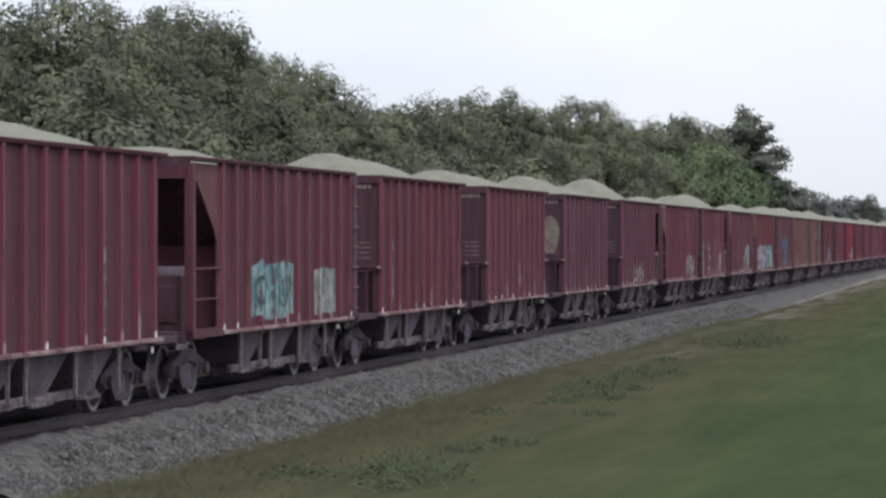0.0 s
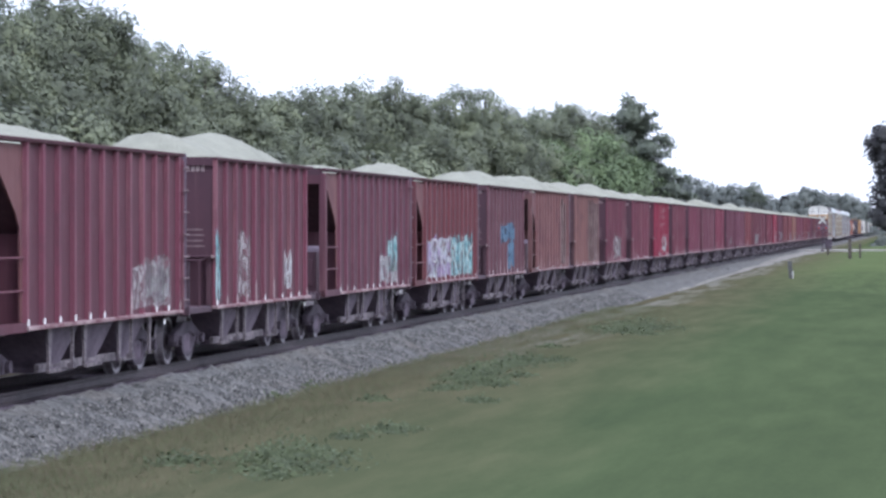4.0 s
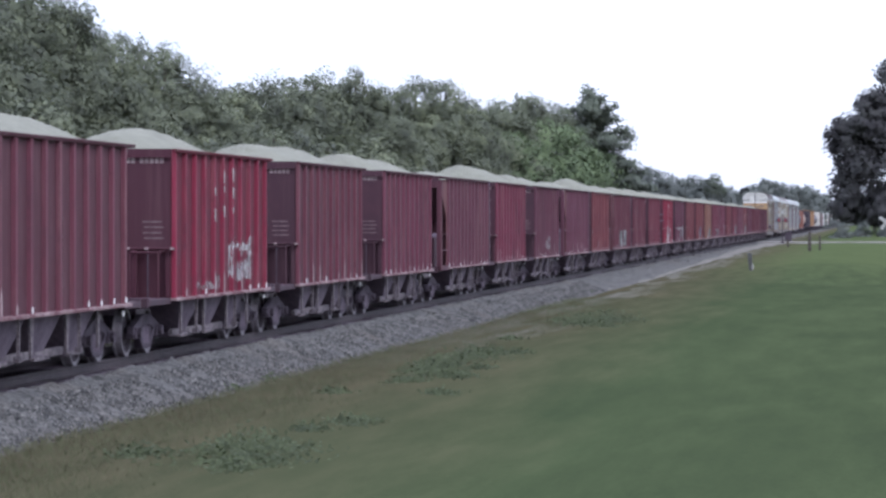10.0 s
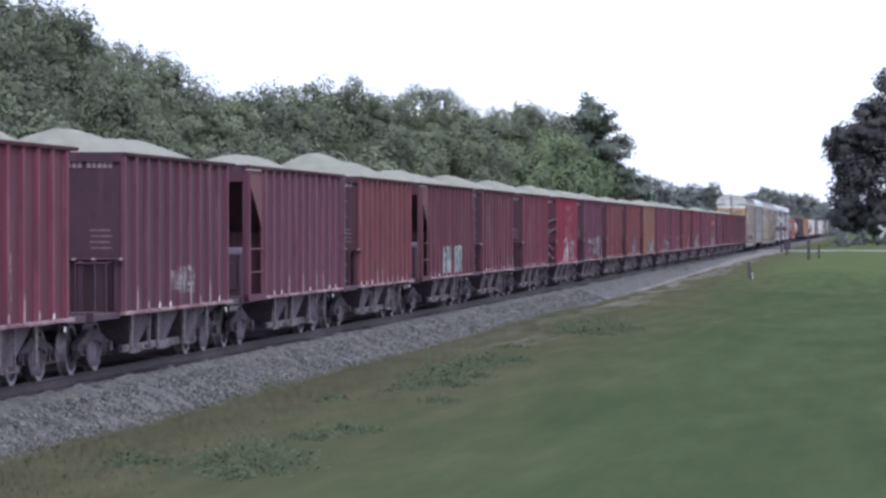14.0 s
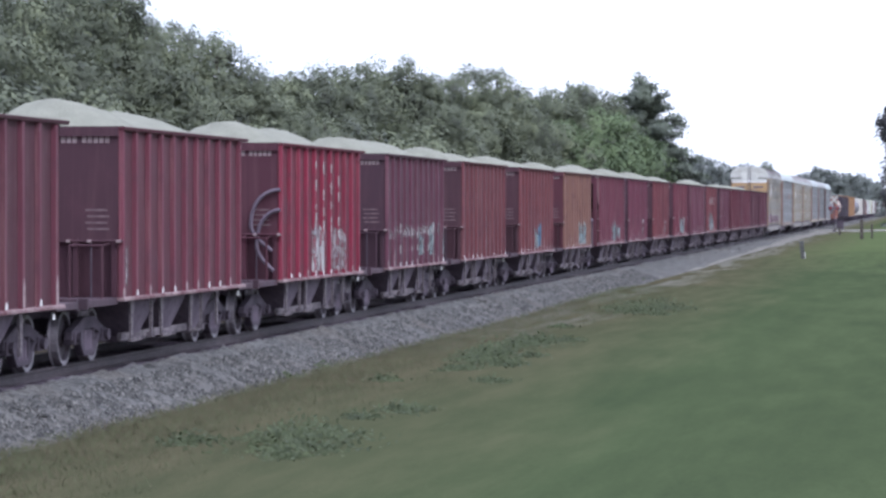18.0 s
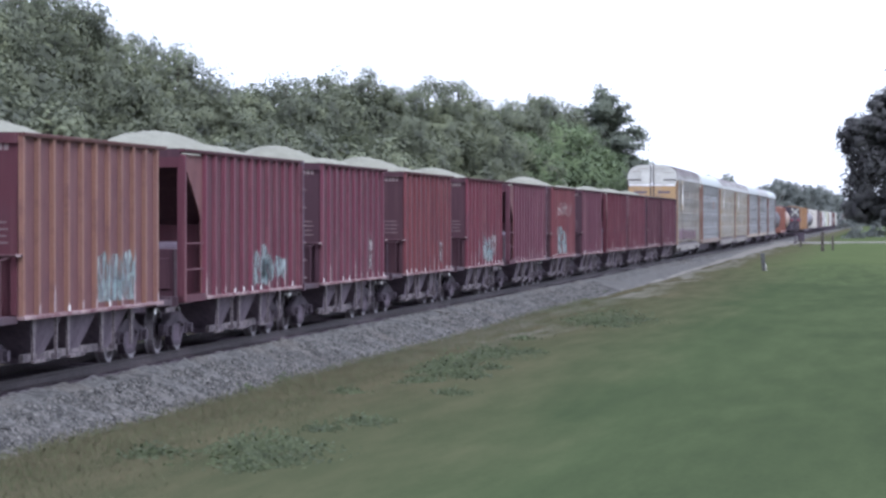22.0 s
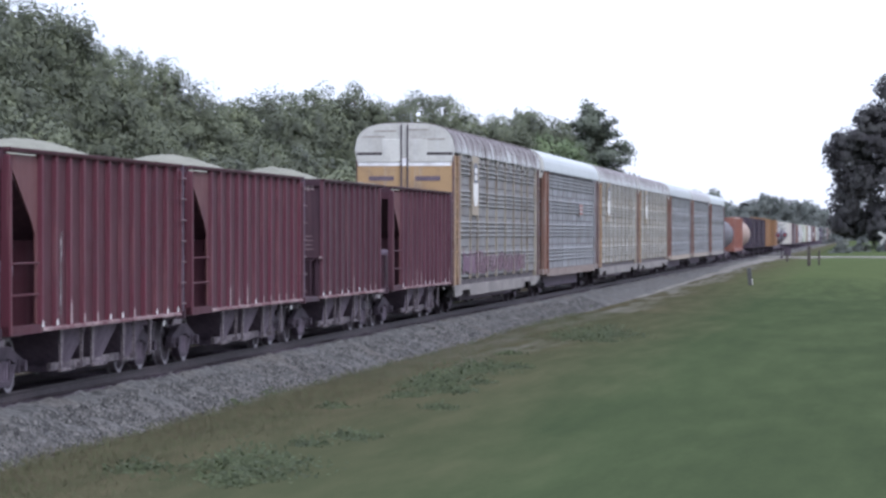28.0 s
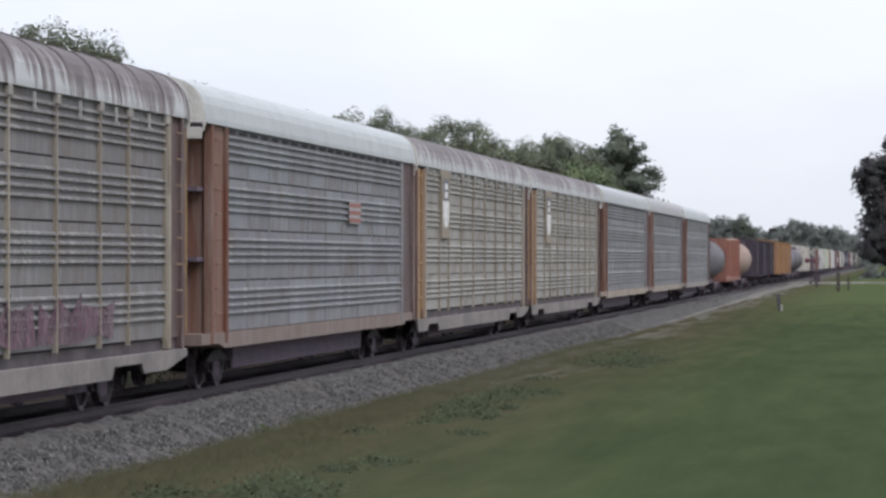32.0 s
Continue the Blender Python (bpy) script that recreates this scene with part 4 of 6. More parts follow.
marks(35, ("d", 2.6, 5.6, 1.15, 1.95, S_GREY, "worn grey graffiti"), ("d", 3.4, 5.2, 1.3, 1.9, S_WHITE, "pale sprayed letters"))
marks(34, ("d", -4.9, -3.8, 1.15, 2.5, S_TEAL, "teal sprayed column"), ("d", -2.3, -0.9, 1.15, 2.45, S_GREY, "grey sprayed column"), ("d", 2.8, 3.4, 1.3, 2.0, S_WHITE, "white paint"))
marks(33, ("d", 1.6, 4.2, 1.15, 1.75, S_WHITE, "white sprayed letters"), ("d", 3.1, 4.2, 1.5, 2.35, S_TEAL, "teal sprayed letter"))
marks(32, ("d", -3.6, 0.4, 1.15, 2.3, S_MULTI, "white and purple sprayed letters"), ("d", 1.0, 5.4, 1.15, 2.3, S_TEAL, "green and white sprayed letters"), (6, -3.4, 5.2, 1.2, 2.4, S_TAG, "white outlines"))
marks(31, ("d", -1.4, 2.8, 2.15, 2.7, S_BLUE, "blue sprayed letter"), ("d", 0.5, 2.2, 1.25, 2.15, S_BLUE, "blue sprayed letter"))
marks(30, ("d", 3.5, 6.0, 1.2, 3.6, S_CREAM, "pale dust stain"))
marks(29, ("d", 0.9, 5.0, 1.2, 3.66, S_CREAM, "pale dust stain"))
marks(28, ("d", -1.4, 2.8, 1.2, 2.2, S_GREY, "faint grey graffiti"), ("d", 0.2, 2.4, 1.3, 2.0, S_WHITE, "faint pale letters"))
marks(26, ("d", 1.1, 1.3, 1.4, 2.1, S_WHITE, "white outlined letters"), ("d", 1.3, 3.3, 1.9, 2.15, S_WHITE, "white outlined letters"), ("d", 3.1, 3.3, 1.5, 2.1, S_WHITE, "white outlined letters"), ("d", -2.4, 0.2, 1.15, 1.35, S_GREY, "grey spray"), ("d", 2.0, 3.4, 1.3, 1.7, S_WHITE, "white spray"))


dashes(26, (4, 5, 6), 2.5, 3.4, 1)
dashes(15, (4, 5, 6, 7), 1.9, 3.45, 2)
marks(22, ("d", 1.5, 1.7, 1.3, 2.1, S_GREY, "worn pale marks"))
marks(21, ("d", -0.5, 2.0, 1.35, 1.8, S_GREY, "faint grey spray"))
marks(18, ("d", -1.2, 0.9, 1.12, 2.0, S_SOLID, "grey-green painted patch"), ("d", 1.5, 3.4, 1.12, 2.0, S_SOLID, "grey-green painted patch"))
marks(15, ("d", -0.72, 0.85, 1.15, 2.1, S_WHITE, "white sprayed letters"), ("d", 1.3, 3.3, 1.15, 2.0, S_GREY, "grey sprayed letters"), ("d", 2.4, 2.6, 1.2, 2.3, S_SOLID, "white outlines"))
marks(14, ("d", -4.3, 4.9, 1.85, 2.05, S_GREY, "pale sprayed band"), ("d", 1.1, 1.55, 1.3, 1.95, S_MIST, "grey-green sprayed letter"), ("d", 2.9, 3.2, 1.3, 2.1, S_MIST, "grey-green sprayed letter"), ("d", 5.0, 5.44, 1.25, 2.0, S_MIST, "grey-green sprayed patch"))
dashes(14, (2, 4, 5, 6, 7, 8), 1.2, 2.0, 5)
marks(12, ("d", -0.5, 0.5, 1.12, 1.75, S_MIST, "grey-green sprayed letters"), ("d", 0.3, 1.0, 1.3, 2.15, S_MIST, "grey-green sprayed letter"), ("d", 0.95, 1.5, 1.2, 2.0, S_BLUE, "blue sprayed letter"))
marks(11, ("d", 0.4, 3.4, 1.15, 1.95, S_MIST, "pale blue sprayed letters"))
marks(10, ("d", 1.5, 4.8, 1.3, 1.75, S_MIST, "grey-green sprayed line"), ("d", 0.9, 2.9, 1.2, 1.9, S_MIST, "grey-green sprayed letters"))
marks(9, ("d", 3.0, 3.12, 1.3, 2.2, S_GREY, "streaked pale dust"))
marks(7, ("d", -2.4, -2.2, 1.4, 2.1, S_MIST, "pale dripping line"), ("d", -1.3, -0.8, 1.15, 2.0, S_MIST, "green dripping letter"), ("d", 0.2, 0.45, 1.2, 2.1, S_MIST, "pale dripping line"), ("d", 0.9, 2.6, 1.15, 1.95, S_MIST, "green dripping letters"), ("d", 2.9, 3.9, 1.3, 2.05, S_GREY, "worn pale letters"))
marks(5, ("d", -2.2, -0.5, 1.15, 2.2, S_MIST, "pale green dripping letters"), ("d", 0.1, 1.6, 1.15, 2.0, S_MIST, "pale green dripping letters"), (7, -2.6, 3.6, 2.7, 3.3, S_TAG, "pale scribbled tag"))
for k, x in ((3, -2.9), (19, -3.2), (39, -3.0), (8, 3.0), (16, -4.0), (24, -2.0), (27, 0.4), (41, 2.2), (13, 1.0), (37, -3.0)):
    marks(k, ("d", x, x + 0.14, 1.25, 2.6 if k % 2 else 1.9, S_GREY, "streaked pale dust"))
# a pale blot on one end plate, black hoses on another
s = Shape()
s.prism([(-1.42 + 0.36 + 0.28 * math.cos(a) * (1 + 0.1 * math.sin(3 * a)), 2.75 + 0.55 * math.sin(a)) for a in [i * 0.42 for i in range(15)]], "x", FRONT - 0.010, FRONT - 0.006)
part("sticker", s.mesh("pale_blot", mottled("faded_emblem_paint", (0.115, 0.088, 0.080), (0.215, 0.185, 0.155), 5.0)), hoppers[37], (0, 0, 0), "large pale faded emblem")
s = Shape()
for dz, w in ((0.0, 0.62), (0.42, 0.5)):
    hose = [(FRONT - 0.08, -1.5 + w * math.sin(i * 0.26), 2.95 - dz - (0.02 * i * i if i < 6 else 0.72 + 0.11 * (i - 6))) for i in range(12)]
    part("hose", Shape().tube(hose, 0.04).mesh("hose", M_DARK, True), hoppers[15], (0, 0, 0), "black looped hose")


# paint worn to pale metal at the feet of the ribs
SCUFFS = [Shape().prism([(-0.06, 0.0), (0.06, 0.0), (0.055, h * 0.7), (0.01, h), (-0.05, h * 0.6)], "y", -0.004, 0).mesh("paint_scuff", M_LETTER if i else M_WHITE) for i, h in enumerate((0.11, 0.17, 0.45))]
for k, car in enumerate(hoppers):
    rng = random.Random(100 + k)
    for r in rng.sample(OPEN_RIBS if k in OPEN else CLOSED_RIBS, rng.choice((8, 9, 10, 11))):
        part("paint_scuff", SCUFFS[rng.choice((0, 0, 0, 1, 1, 2))], car, (r, SIDE - RIB - 0.002, LOW + 0.07), "pale worn paint")


def gravel_mesh(seed, a, b, humps):
    """A smooth heap of one or more broad humps (place, height over the chord), sloping to the wagon's rim."""
    rng = np.random.default_rng(seed)
    xs, ys = np.linspace(a, b, 64), np.linspace(-1.42, 1.42, 22)
    gx, gy = np.meshgrid(xs, ys, indexing="ij")
    h = 0.06 + 0.0 * gx
    for c, tall in humps:
        wide = np.where(gx < c, rng.uniform(2.9, 3.5), rng.uniform(3.5, 4.3))
        h = np.maximum(h, 0.0) + np.maximum((tall + 0.03) * np.exp(-(np.abs(gx - c) / wide) ** 2.1) - np.maximum(h, 0.0), 0.0)
    # the stones settle: humps run into one another
    for _ in range(5):
        h[1:-1] = 0.25 * h[:-2] + 0.5 * h[1:-1] + 0.25 * h[2:]
    across = np.clip(1.0 - (np.abs(gy) / 1.45) ** 1.75, 0, 1)
    edge = np.clip(np.minimum(gx - a, b - gx) / 1.1, 0, 1) ** 0.7
    lump = np.array([[noise.noise((x * 0.9 + seed, y * 0.9, 3.0)) for y in ys] for x in xs])
    z = TOP - 0.19 + (h + 0.10) * across * (0.35 + 0.65 * edge) - 0.16 * (1 - edge) + 0.035 * lump + rng.normal(0, 0.010, gx.shape)
    n = len(ys)
    me = bpy.data.meshes.new("gravel_load")
    me.from_pydata(np.stack([gx, gy, z], -1).reshape(-1, 3).tolist(), [],
                   [(i * n + j, (i + 1) * n + j, (i + 1) * n + j + 1, i * n + j + 1) for i in range(63) for j in range(n - 1)])
    me.materials.append(M_GRAVEL)
    me.shade_smooth()
    return me


# how each wagon was loaded, where it differs from the usual two humps
LOADED = {40: ((-3.2, 0.30),), 39: ((-2.8, 0.56), (0.2, 0.50)), 38: ((-3.8, 0.51), (0.2, 0.44)), 37: ((-2.5, 0.60), (2.6, 0.43)), 36: ((-2.5, 0.78),), 35: ((-0.7, 0.38),),
          34: ((-3.4, 0.57), (2.0, 0.70)), 33: ((0.0, 0.24),), 32: ((-2.6, 0.50),), 31: ((-0.6, 0.53), (3.2, 0.63)), 30: ((-1.6, 0.62), (3.2, 0.68)), 29: ((-2.3, 0.54), (3.2, 0.62)),
          28: ((-2.5, 0.43), (1.6, 0.70)), 26: ((-1.2, 0.54),), 23: ((1.3, 0.30),), 22: ((-3.4, 0.68), (1.4, 0.62)), 20: ((0.3, 0.42),), 19: ((-2.6, 0.69), (2.6, 0.58)),
          13: ((-3.0, 0.50), (1.8, 0.40)), 12: ((-2.6, 0.44), (2.0, 0.36)), 11: ((-2.8, 0.42),), 3: ((0.0, 0.38),), 2: ((-1.6, 0.38),), 1: ((-3.2, 0.38),), 0: ((-3.6, 0.22),), 7: ((-2.3, 0.40),), 6: ((0.0, 0.14),), 5: ((-1.3, 0.48),), 4: ((0.0, 0.26),)}
for k in range(HOPPERS):
    ab = (-6.2, 6.15) if k in OPEN else (FRONT + 0.05, TAIL - 0.05)
    rng = random.Random(k + 300)
    usual = ((rng.uniform(-3.4, -1.8), rng.uniform(0.50, 0.58)), (rng.uniform(1.2, 2.6), rng.uniform(0.42, 0.54)))
    if k < 12:
        usual = ((rng.uniform(-3.4, -1.2), rng.uniform(0.44, 0.53)), (rng.uniform(2.0, 3.0), 0.33))
    loads.append(tagged(new("gravel_load", gravel_mesh(k, *ab, LOADED.get(k, usual))), "pale grey crushed stone heaped in a hopper wagon", "gravel load", "gravel loads in the wagons"))


# ---- autoracks ----
RACK_LOW, EAVE, PEAK = 1.16, 5.22, 6.14


def rack_meshes():
    g = {}
    # screen panel, one tier high: a plain foot, four pressed ridges, a plain band above
    tier = (EAVE - RACK_LOW) / 4
    prof = [(0.0, 0.018), (0.0, tier * 0.26)]
    step = tier * 0.145
    for i in range(4):
        z = tier * 0.26 + i * step
        prof += [(0.0, z + step * 0.40), (-0.055, z + step * 0.58), (-0.055, z + step * 0.80), (0.0, z + step * 0.98)]
    prof += [(0.0, tier - 0.018)]
    outline = prof + [(0.02, tier - 0.018), (0.02, 0.018)]
    for key, x0, x1 in (("panel", 0.03, 2.45), ("flush_panel", 0.004, 2.286)):
        g[key] = me = Shape().prism(outline, "x", x0, x1).mesh("screen_panel", M_RACK)
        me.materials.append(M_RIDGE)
        # outward and upward ridge faces take the lighter colour, as if lit from above
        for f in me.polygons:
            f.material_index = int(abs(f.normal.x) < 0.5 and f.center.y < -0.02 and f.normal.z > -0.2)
    # black strip added behind the screens where the gaps look unlit
    g["tier_gap"] = Shape().box(-11.42, 11.42, 0.022, 0.03, -0.06, 0.06).mesh("tier_gap", M_BLACK)
    g["flat_post"] = Shape().prism([(-0.035, 0.02), (-0.035, -0.008), (0.035, -0.008), (0.035, 0.02)], "z", RACK_LOW - 0.05, EAVE).mesh("post", M_RACK)
    g["post_cap"] = soft_edges(Shape().box(-0.11, 0.11, -0.10, 0.0, EAVE - 0.20, EAVE - 0.03).mesh("post_cap", M_HOOD), 0.015)
    s = Shape().box(-0.02, 0.02, -0.09, -0.06, EAVE - 0.34, EAVE - 0.06).box(-0.02, 0.02, -0.13, -0.06, EAVE - 0.36, EAVE - 0.32)
    g["hook"] = s.mesh("roof_hook", M_HOOD)
    g["post"] = Shape().prism([(-0.034, 0.02), (-0.034, -0.065), (0.034, -0.065), (0.034, 0.02)], "z", RACK_LOW - 0.05, EAVE).mesh("post", M_RACK)
    s = Shape().prism([(-13.9, 0.95), (-12.3, 0.95), (-11.7, 0.85), (11.7, 0.85), (12.3, 0.95), (13.9, 0.95), (13.9, RACK_LOW), (-13.9, RACK_LOW)], "y", -1.56, 1.56)
    g["underframe"] = s.mesh("underframe", M_RACK)
    s = Shape().box(-12.45, 12.45, -1.46, 1.46, RACK_LOW, RACK_LOW + 0.08)
    for z in (2.55, 3.9):
        s.box(-13.6, 13.6, -1.40, 1.40, z, z + 0.08)
    g["deck"] = s.mesh("deck", M_DARK)
    # the second, wider box is added to block daylight seen under the car
    g["centre_sill"] = Shape().box(-13.5, 13.5, -0.5, 0.5, 0.62, 0.88).box(-8.2, 8.2, -1.0, 1.0, 0.34, 0.80).mesh("centre_sill", M_DARK)
    arc = [(-1.60, EAVE - 0.02), (-1.60, EAVE + 0.08)] + [(-1.58 * math.copysign(abs(math.cos(a)) ** 0.6, math.cos(a)), EAVE + 0.10 + (PEAK - EAVE - 0.10) * math.sin(a) ** 0.8) for a in [i * math.pi / 14 for i in range(1, 14)]] + [(1.60, EAVE + 0.08), (1.60, EAVE - 0.02)]
    g["roof"] = Shape().prism(arc, "x", -14.30, 13.40).mesh("roof", M_ROOF)
    g["pale_roof"] = Shape().prism(arc, "x", -14.30, 13.40).mesh("roof", M_PALEROOF)
    g["clean_roof"] = Shape().prism(arc, "x", -13.66, 13.66).mesh("roof", M_CLEANROOF)
    big = [(y * 1.012, EAVE + (z - EAVE) * 1.02 + 0.004) for y, z in arc]
    g["roof_rib"] = Shape().prism(big, "x", -0.03, 0.03).mesh("roof_rib", M_ROOF)
    g["eave_hole"] = Shape().box(-0.36, 0.36, -0.006, 0.0, -0.035, 0.035).mesh("vent_slot", M_BLACK)
    g["end_column"] = soft_edges(Shape().box(-0.10, 0.10, -0.08, 0.10, 0.95, EAVE).mesh("end_column", M_RACK), 0.02)
    g["end_wall"] = Shape().box(-0.02, 0.02, -1.52, 1.52, RACK_LOW, EAVE - 0.18).mesh("end_door", M_RACK)
    g["end_top"] = Shape().prism([(-1.56, EAVE - 0.18)] + arc + [(1.56, EAVE - 0.18)], "x", -0.03, 0.03).mesh("end_hood", M_HOOD)
    # black plate painted in for the dark gap below the hood
    g["hood_gap"] = Shape().box(-0.012, 0.0, -0.60, 0.60, -0.06, 0.06).mesh("vent_slot", M_BLACK)
    g["door_band"] = Shape().box(-0.014, 0.0, -1.50, 1.50, -0.13, 0.13).mesh("door_band", M_HOOD)
    # the older cars' sill: a deep skirt notched over the bogies, under a recessed band
    g["skirt_sill"] = soft_edges(Shape().prism([(-14.1, 0.90), (-13.9, 0.58), (-12.15, 0.58), (-11.95, 0.76), (-10.0, 0.76), (-9.8, 0.55), (7.4, 0.55), (7.6, 0.76), (9.6, 0.76), (9.8, 0.58), (11.6, 0.58), (13.3, 0.80), (13.3, 0.94), (-14.1, 0.94)], "y", -1.57, -1.50).mesh("side_sill", M_SILLGREY), 0.012)
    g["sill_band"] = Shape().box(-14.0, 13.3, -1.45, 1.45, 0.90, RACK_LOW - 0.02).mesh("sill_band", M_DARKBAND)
    g["lead_post"] = soft_edges(Shape().box(-0.15, 0.15, -0.07, 0.08, 0.95, EAVE - 0.10).mesh("lead_post", M_RACK), 0.02)
    g["lead_panel"] = Shape().box(-0.36, 0.36, 0.05, 0.08, RACK_LOW, EAVE - 0.22).mesh("end_bay", M_RACK)
    g["ladder_stile"] = Shape().box(-0.035, 0.035, -0.13, -0.07, 1.2, EAVE - 0.15).mesh("ladder_stile", M_RACK)
    g["lead_rung"] = Shape().rod((-0.24, 0, 0), (0.24, 0, 0), 0.018).mesh("rung", M_RACK)
    g["slot"] = Shape().box(-0.012, 0.0, -0.40, 0.40, -0.07, 0.07).mesh("vent_slot", M_DARK)
    g["door_post"] = Shape().box(-0.05, 0.0, -0.02, 0.02, RACK_LOW, PEAK - 0.06).mesh("door_seam", M_UNDER)
    g["door_leaf"] = soft_edges(Shape().box(-0.03, 0.0, -0.30, 0.30, EAVE - 0.34, EAVE + 0.40).mesh("door_leaf", M_HOOD), 0.01)
    g["skirt"] = soft_edges(Shape().box(-0.028, 0.0, -0.52, 0.52, -0.11, 0.11).mesh("hood_skirt", M_HOOD), 0.01)
    g["rust_line"] = Shape().box(-0.004, 0.0, -0.36, 0.36, -0.022, 0.022).mesh("lettering", mottled("rusty_faded_lettering", (0.20, 0.175, 0.15), (0.36, 0.34, 0.31), 6.0))
    g["rung"] = Shape().rod((-0.28, 0, 0), (0.28, 0, 0), 0.02).mesh("rung", M_RACK)
    g["side_bay"] = Shape().box(-0.60, 0.60, 0, 0.03, RACK_LOW, EAVE).mesh("end_bay", M_RACK)
    g["short_bay"] = Shape().box(-0.74, 0.74, 0, 0.03, RACK_LOW, EAVE).mesh("end_bay", M_RACK)
    g["wide_bay"] = Shape().box(-1.08, 1.08, 0, 0.03, RACK_LOW, EAVE).mesh("end_bay", M_RACK)
    g["placard"] = soft_edges(Shape().box(-0.88, 0.88, -0.03, 0.0, -0.99, 0.99).mesh("placard", M_RACK), 0.008)
    oval = [(-0.64, 0.10), (-0.64, -0.25)] + [(-0.64 * math.cos(a), -0.25 - 0.43 * math.sin(a)) for a in [i * math.pi / 12 for i in range(1, 12)]] + [(0.64, -0.25), (0.64, 0.10)]
    g["emblem"] = Shape().prism(oval, "y", -0.036, -0.03).mesh("emblem", M_WHITE)
    shield = [(-0.44, 0.78), (-0.56, 0.60), (-0.48, 0.36), (-0.48, 0.11), (0.48, 0.11), (0.48, 0.36), (0.56, 0.60), (0.44, 0.78), (0.0, 0.72)]
    g["emblem_bar"] = Shape().prism(shield, "y", -0.036, -0.03).mesh("emblem_bar", mottled("faded_blue_paint", (0.10, 0.11, 0.135), (0.16, 0.17, 0.20), 5.0))
    g["emblem_pane"] = Shape().box(-0.30, 0.30, -0.040, -0.036, -0.09, 0.09).mesh("emblem_pane", M_WHITE)
    return g


RK = rack_meshes()
STEEL, WARM_STEEL = (0.205, 0.211, 0.222), (0.300, 0.292, 0.264)


OLD_POSTS = [-12.46, -9.65, -7.66, -4.82, -1.95, 0.92, 3.76, 6.60, 8.66, 11.55]   # uneven bays of the older cars


def make_rack(posts, ends, roof, sill, words):
    clean = roof not in (OLD_ROOF, PALE_ROOF)
    car = tagged(new("autorack_wagon"), words, "autorack wagon", "autorack wagons of the train")
    tier = (EAVE - RACK_LOW) / 4
    old = posts == TAN
    lead = -14.36 if old else -13.72
    if old:
        part("sill_band", RK["sill_band"], car, (0, 0, 0), "dark band recessed over the sill")
        for y in (1, -1):
            part("side_sill", RK["skirt_sill"], car, (0, 0, 0), "dusty pale notched sill").scale = (1, y, 1)
    else:
        part("underframe", RK["underframe"], car, (0, 0, 0), "dirty pale sill", sill)
    part("deck", RK["deck"], car)
    part("centre_sill", RK["centre_sill"], car)
    part("roof", RK["clean_roof" if clean else "pale_roof" if roof == PALE_ROOF else "roof"], car, (0, 0, 0), "", roof)
    for i in range(17 if roof == OLD_ROOF else 0):
        part("roof_rib", RK["roof_rib"], car, (-14.2 + i * 1.7, 0, 0), "", roof)
    at = OLD_POSTS if old else [-11.45 + 2.29 * i for i in range(11)]
    for y in (SIDE - 0.06, -SIDE + 0.06):
        for row in range(4):
            for x0, x1 in zip(at, at[1:]):
                o = part("screen_panel", RK["panel" if old else "flush_panel"], car, (x0, y, RACK_LOW + row * tier), "", (0.184, 0.182, 0.180) if "rust-streaked" in words else WARM_STEEL if posts == TAN else STEEL)
                o.scale = ((x1 - x0) / (2.48 if old else 2.29), 1, 1)
                if y > 0:
                    o.rotation_euler, o.location.x = (0, 0, math.pi), x1
        for row in range(1, 4):
            o = part("tier_gap", RK["tier_gap"], car, (0, y, RACK_LOW + row * tier), "black strip behind a gap between the screens")
            o.rotation_euler = (0, 0, 0 if y < 0 else math.pi)
        for x in at:
            o = part("post", RK["post" if old else "flat_post"], car, (x, y, 0), "", posts)
            o.rotation_euler = (0, 0, 0 if y < 0 else math.pi)
        for x, half, bay in ((-12.24, 0.74, "short_bay"), (12.55, 1.08, "wide_bay")) if not old else ((12.35, 0.6, "side_bay"),):
            tone = ends if x < 0 else (0.105, 0.068, 0.068)
            part("end_bay", RK[bay], car, (x, y, 0), "", tone)
            for dx in (-half + 0.02, half - 0.07):
                part("end_column", RK["end_column"], car, (x + dx, y, 0), "", tuple(c * m for c, m in zip(tone, (0.72, 0.55, 0.5))) if dx > 0 and x < 0 else posts if dx < 0 < x else tone)
        if old:
            for x, tone in ((-14.22, (0.115, 0.066, 0.062)), (-13.93, ends), (-12.86, (0.215, 0.130, 0.082)), (-12.55, posts)):
                o = part("lead_post", RK["lead_post"], car, (x, y, 0), "", tone)
                o.scale = (0.5 if x > -12.6 or x < -14 else 1, 1 if y < 0 else -1, 1)
            part("end_bay", RK["lead_panel"], car, (-13.40, y, 0), "recessed ochre panel", ends).scale = (1, 1 if y < 0 else -1, 1)
            if y < 0:
                part("ladder_stile", RK["ladder_stile"], car, (-13.66, y, 0), "", tuple(c * 0.85 for c in ends))
    if not old:
        for i in range(20):
            part("vent_slot", RK["eave_hole"], car, (-10.95 + i * 1.15, SIDE - 0.085, EAVE - 0.10), "black slot under the eave")
    else:
        for x in at:
            part("post_cap", RK["post_cap"], car, (x, SIDE - 0.06, 0), "pale cap", (0.30, 0.285, 0.25))
        for x0, x1 in zip(at, at[1:]):
            part("roof_hook", RK["hook"], car, ((x0 + x1) / 2, SIDE - 0.06, 0), "pale hook", (0.42, 0.42, 0.40))
    for x in (lead, 13.46 if old else 13.72):
        part("end_door", RK["end_wall"], car, (-12.96 if x < 0 and not old else x, 0, 0), "", ends)
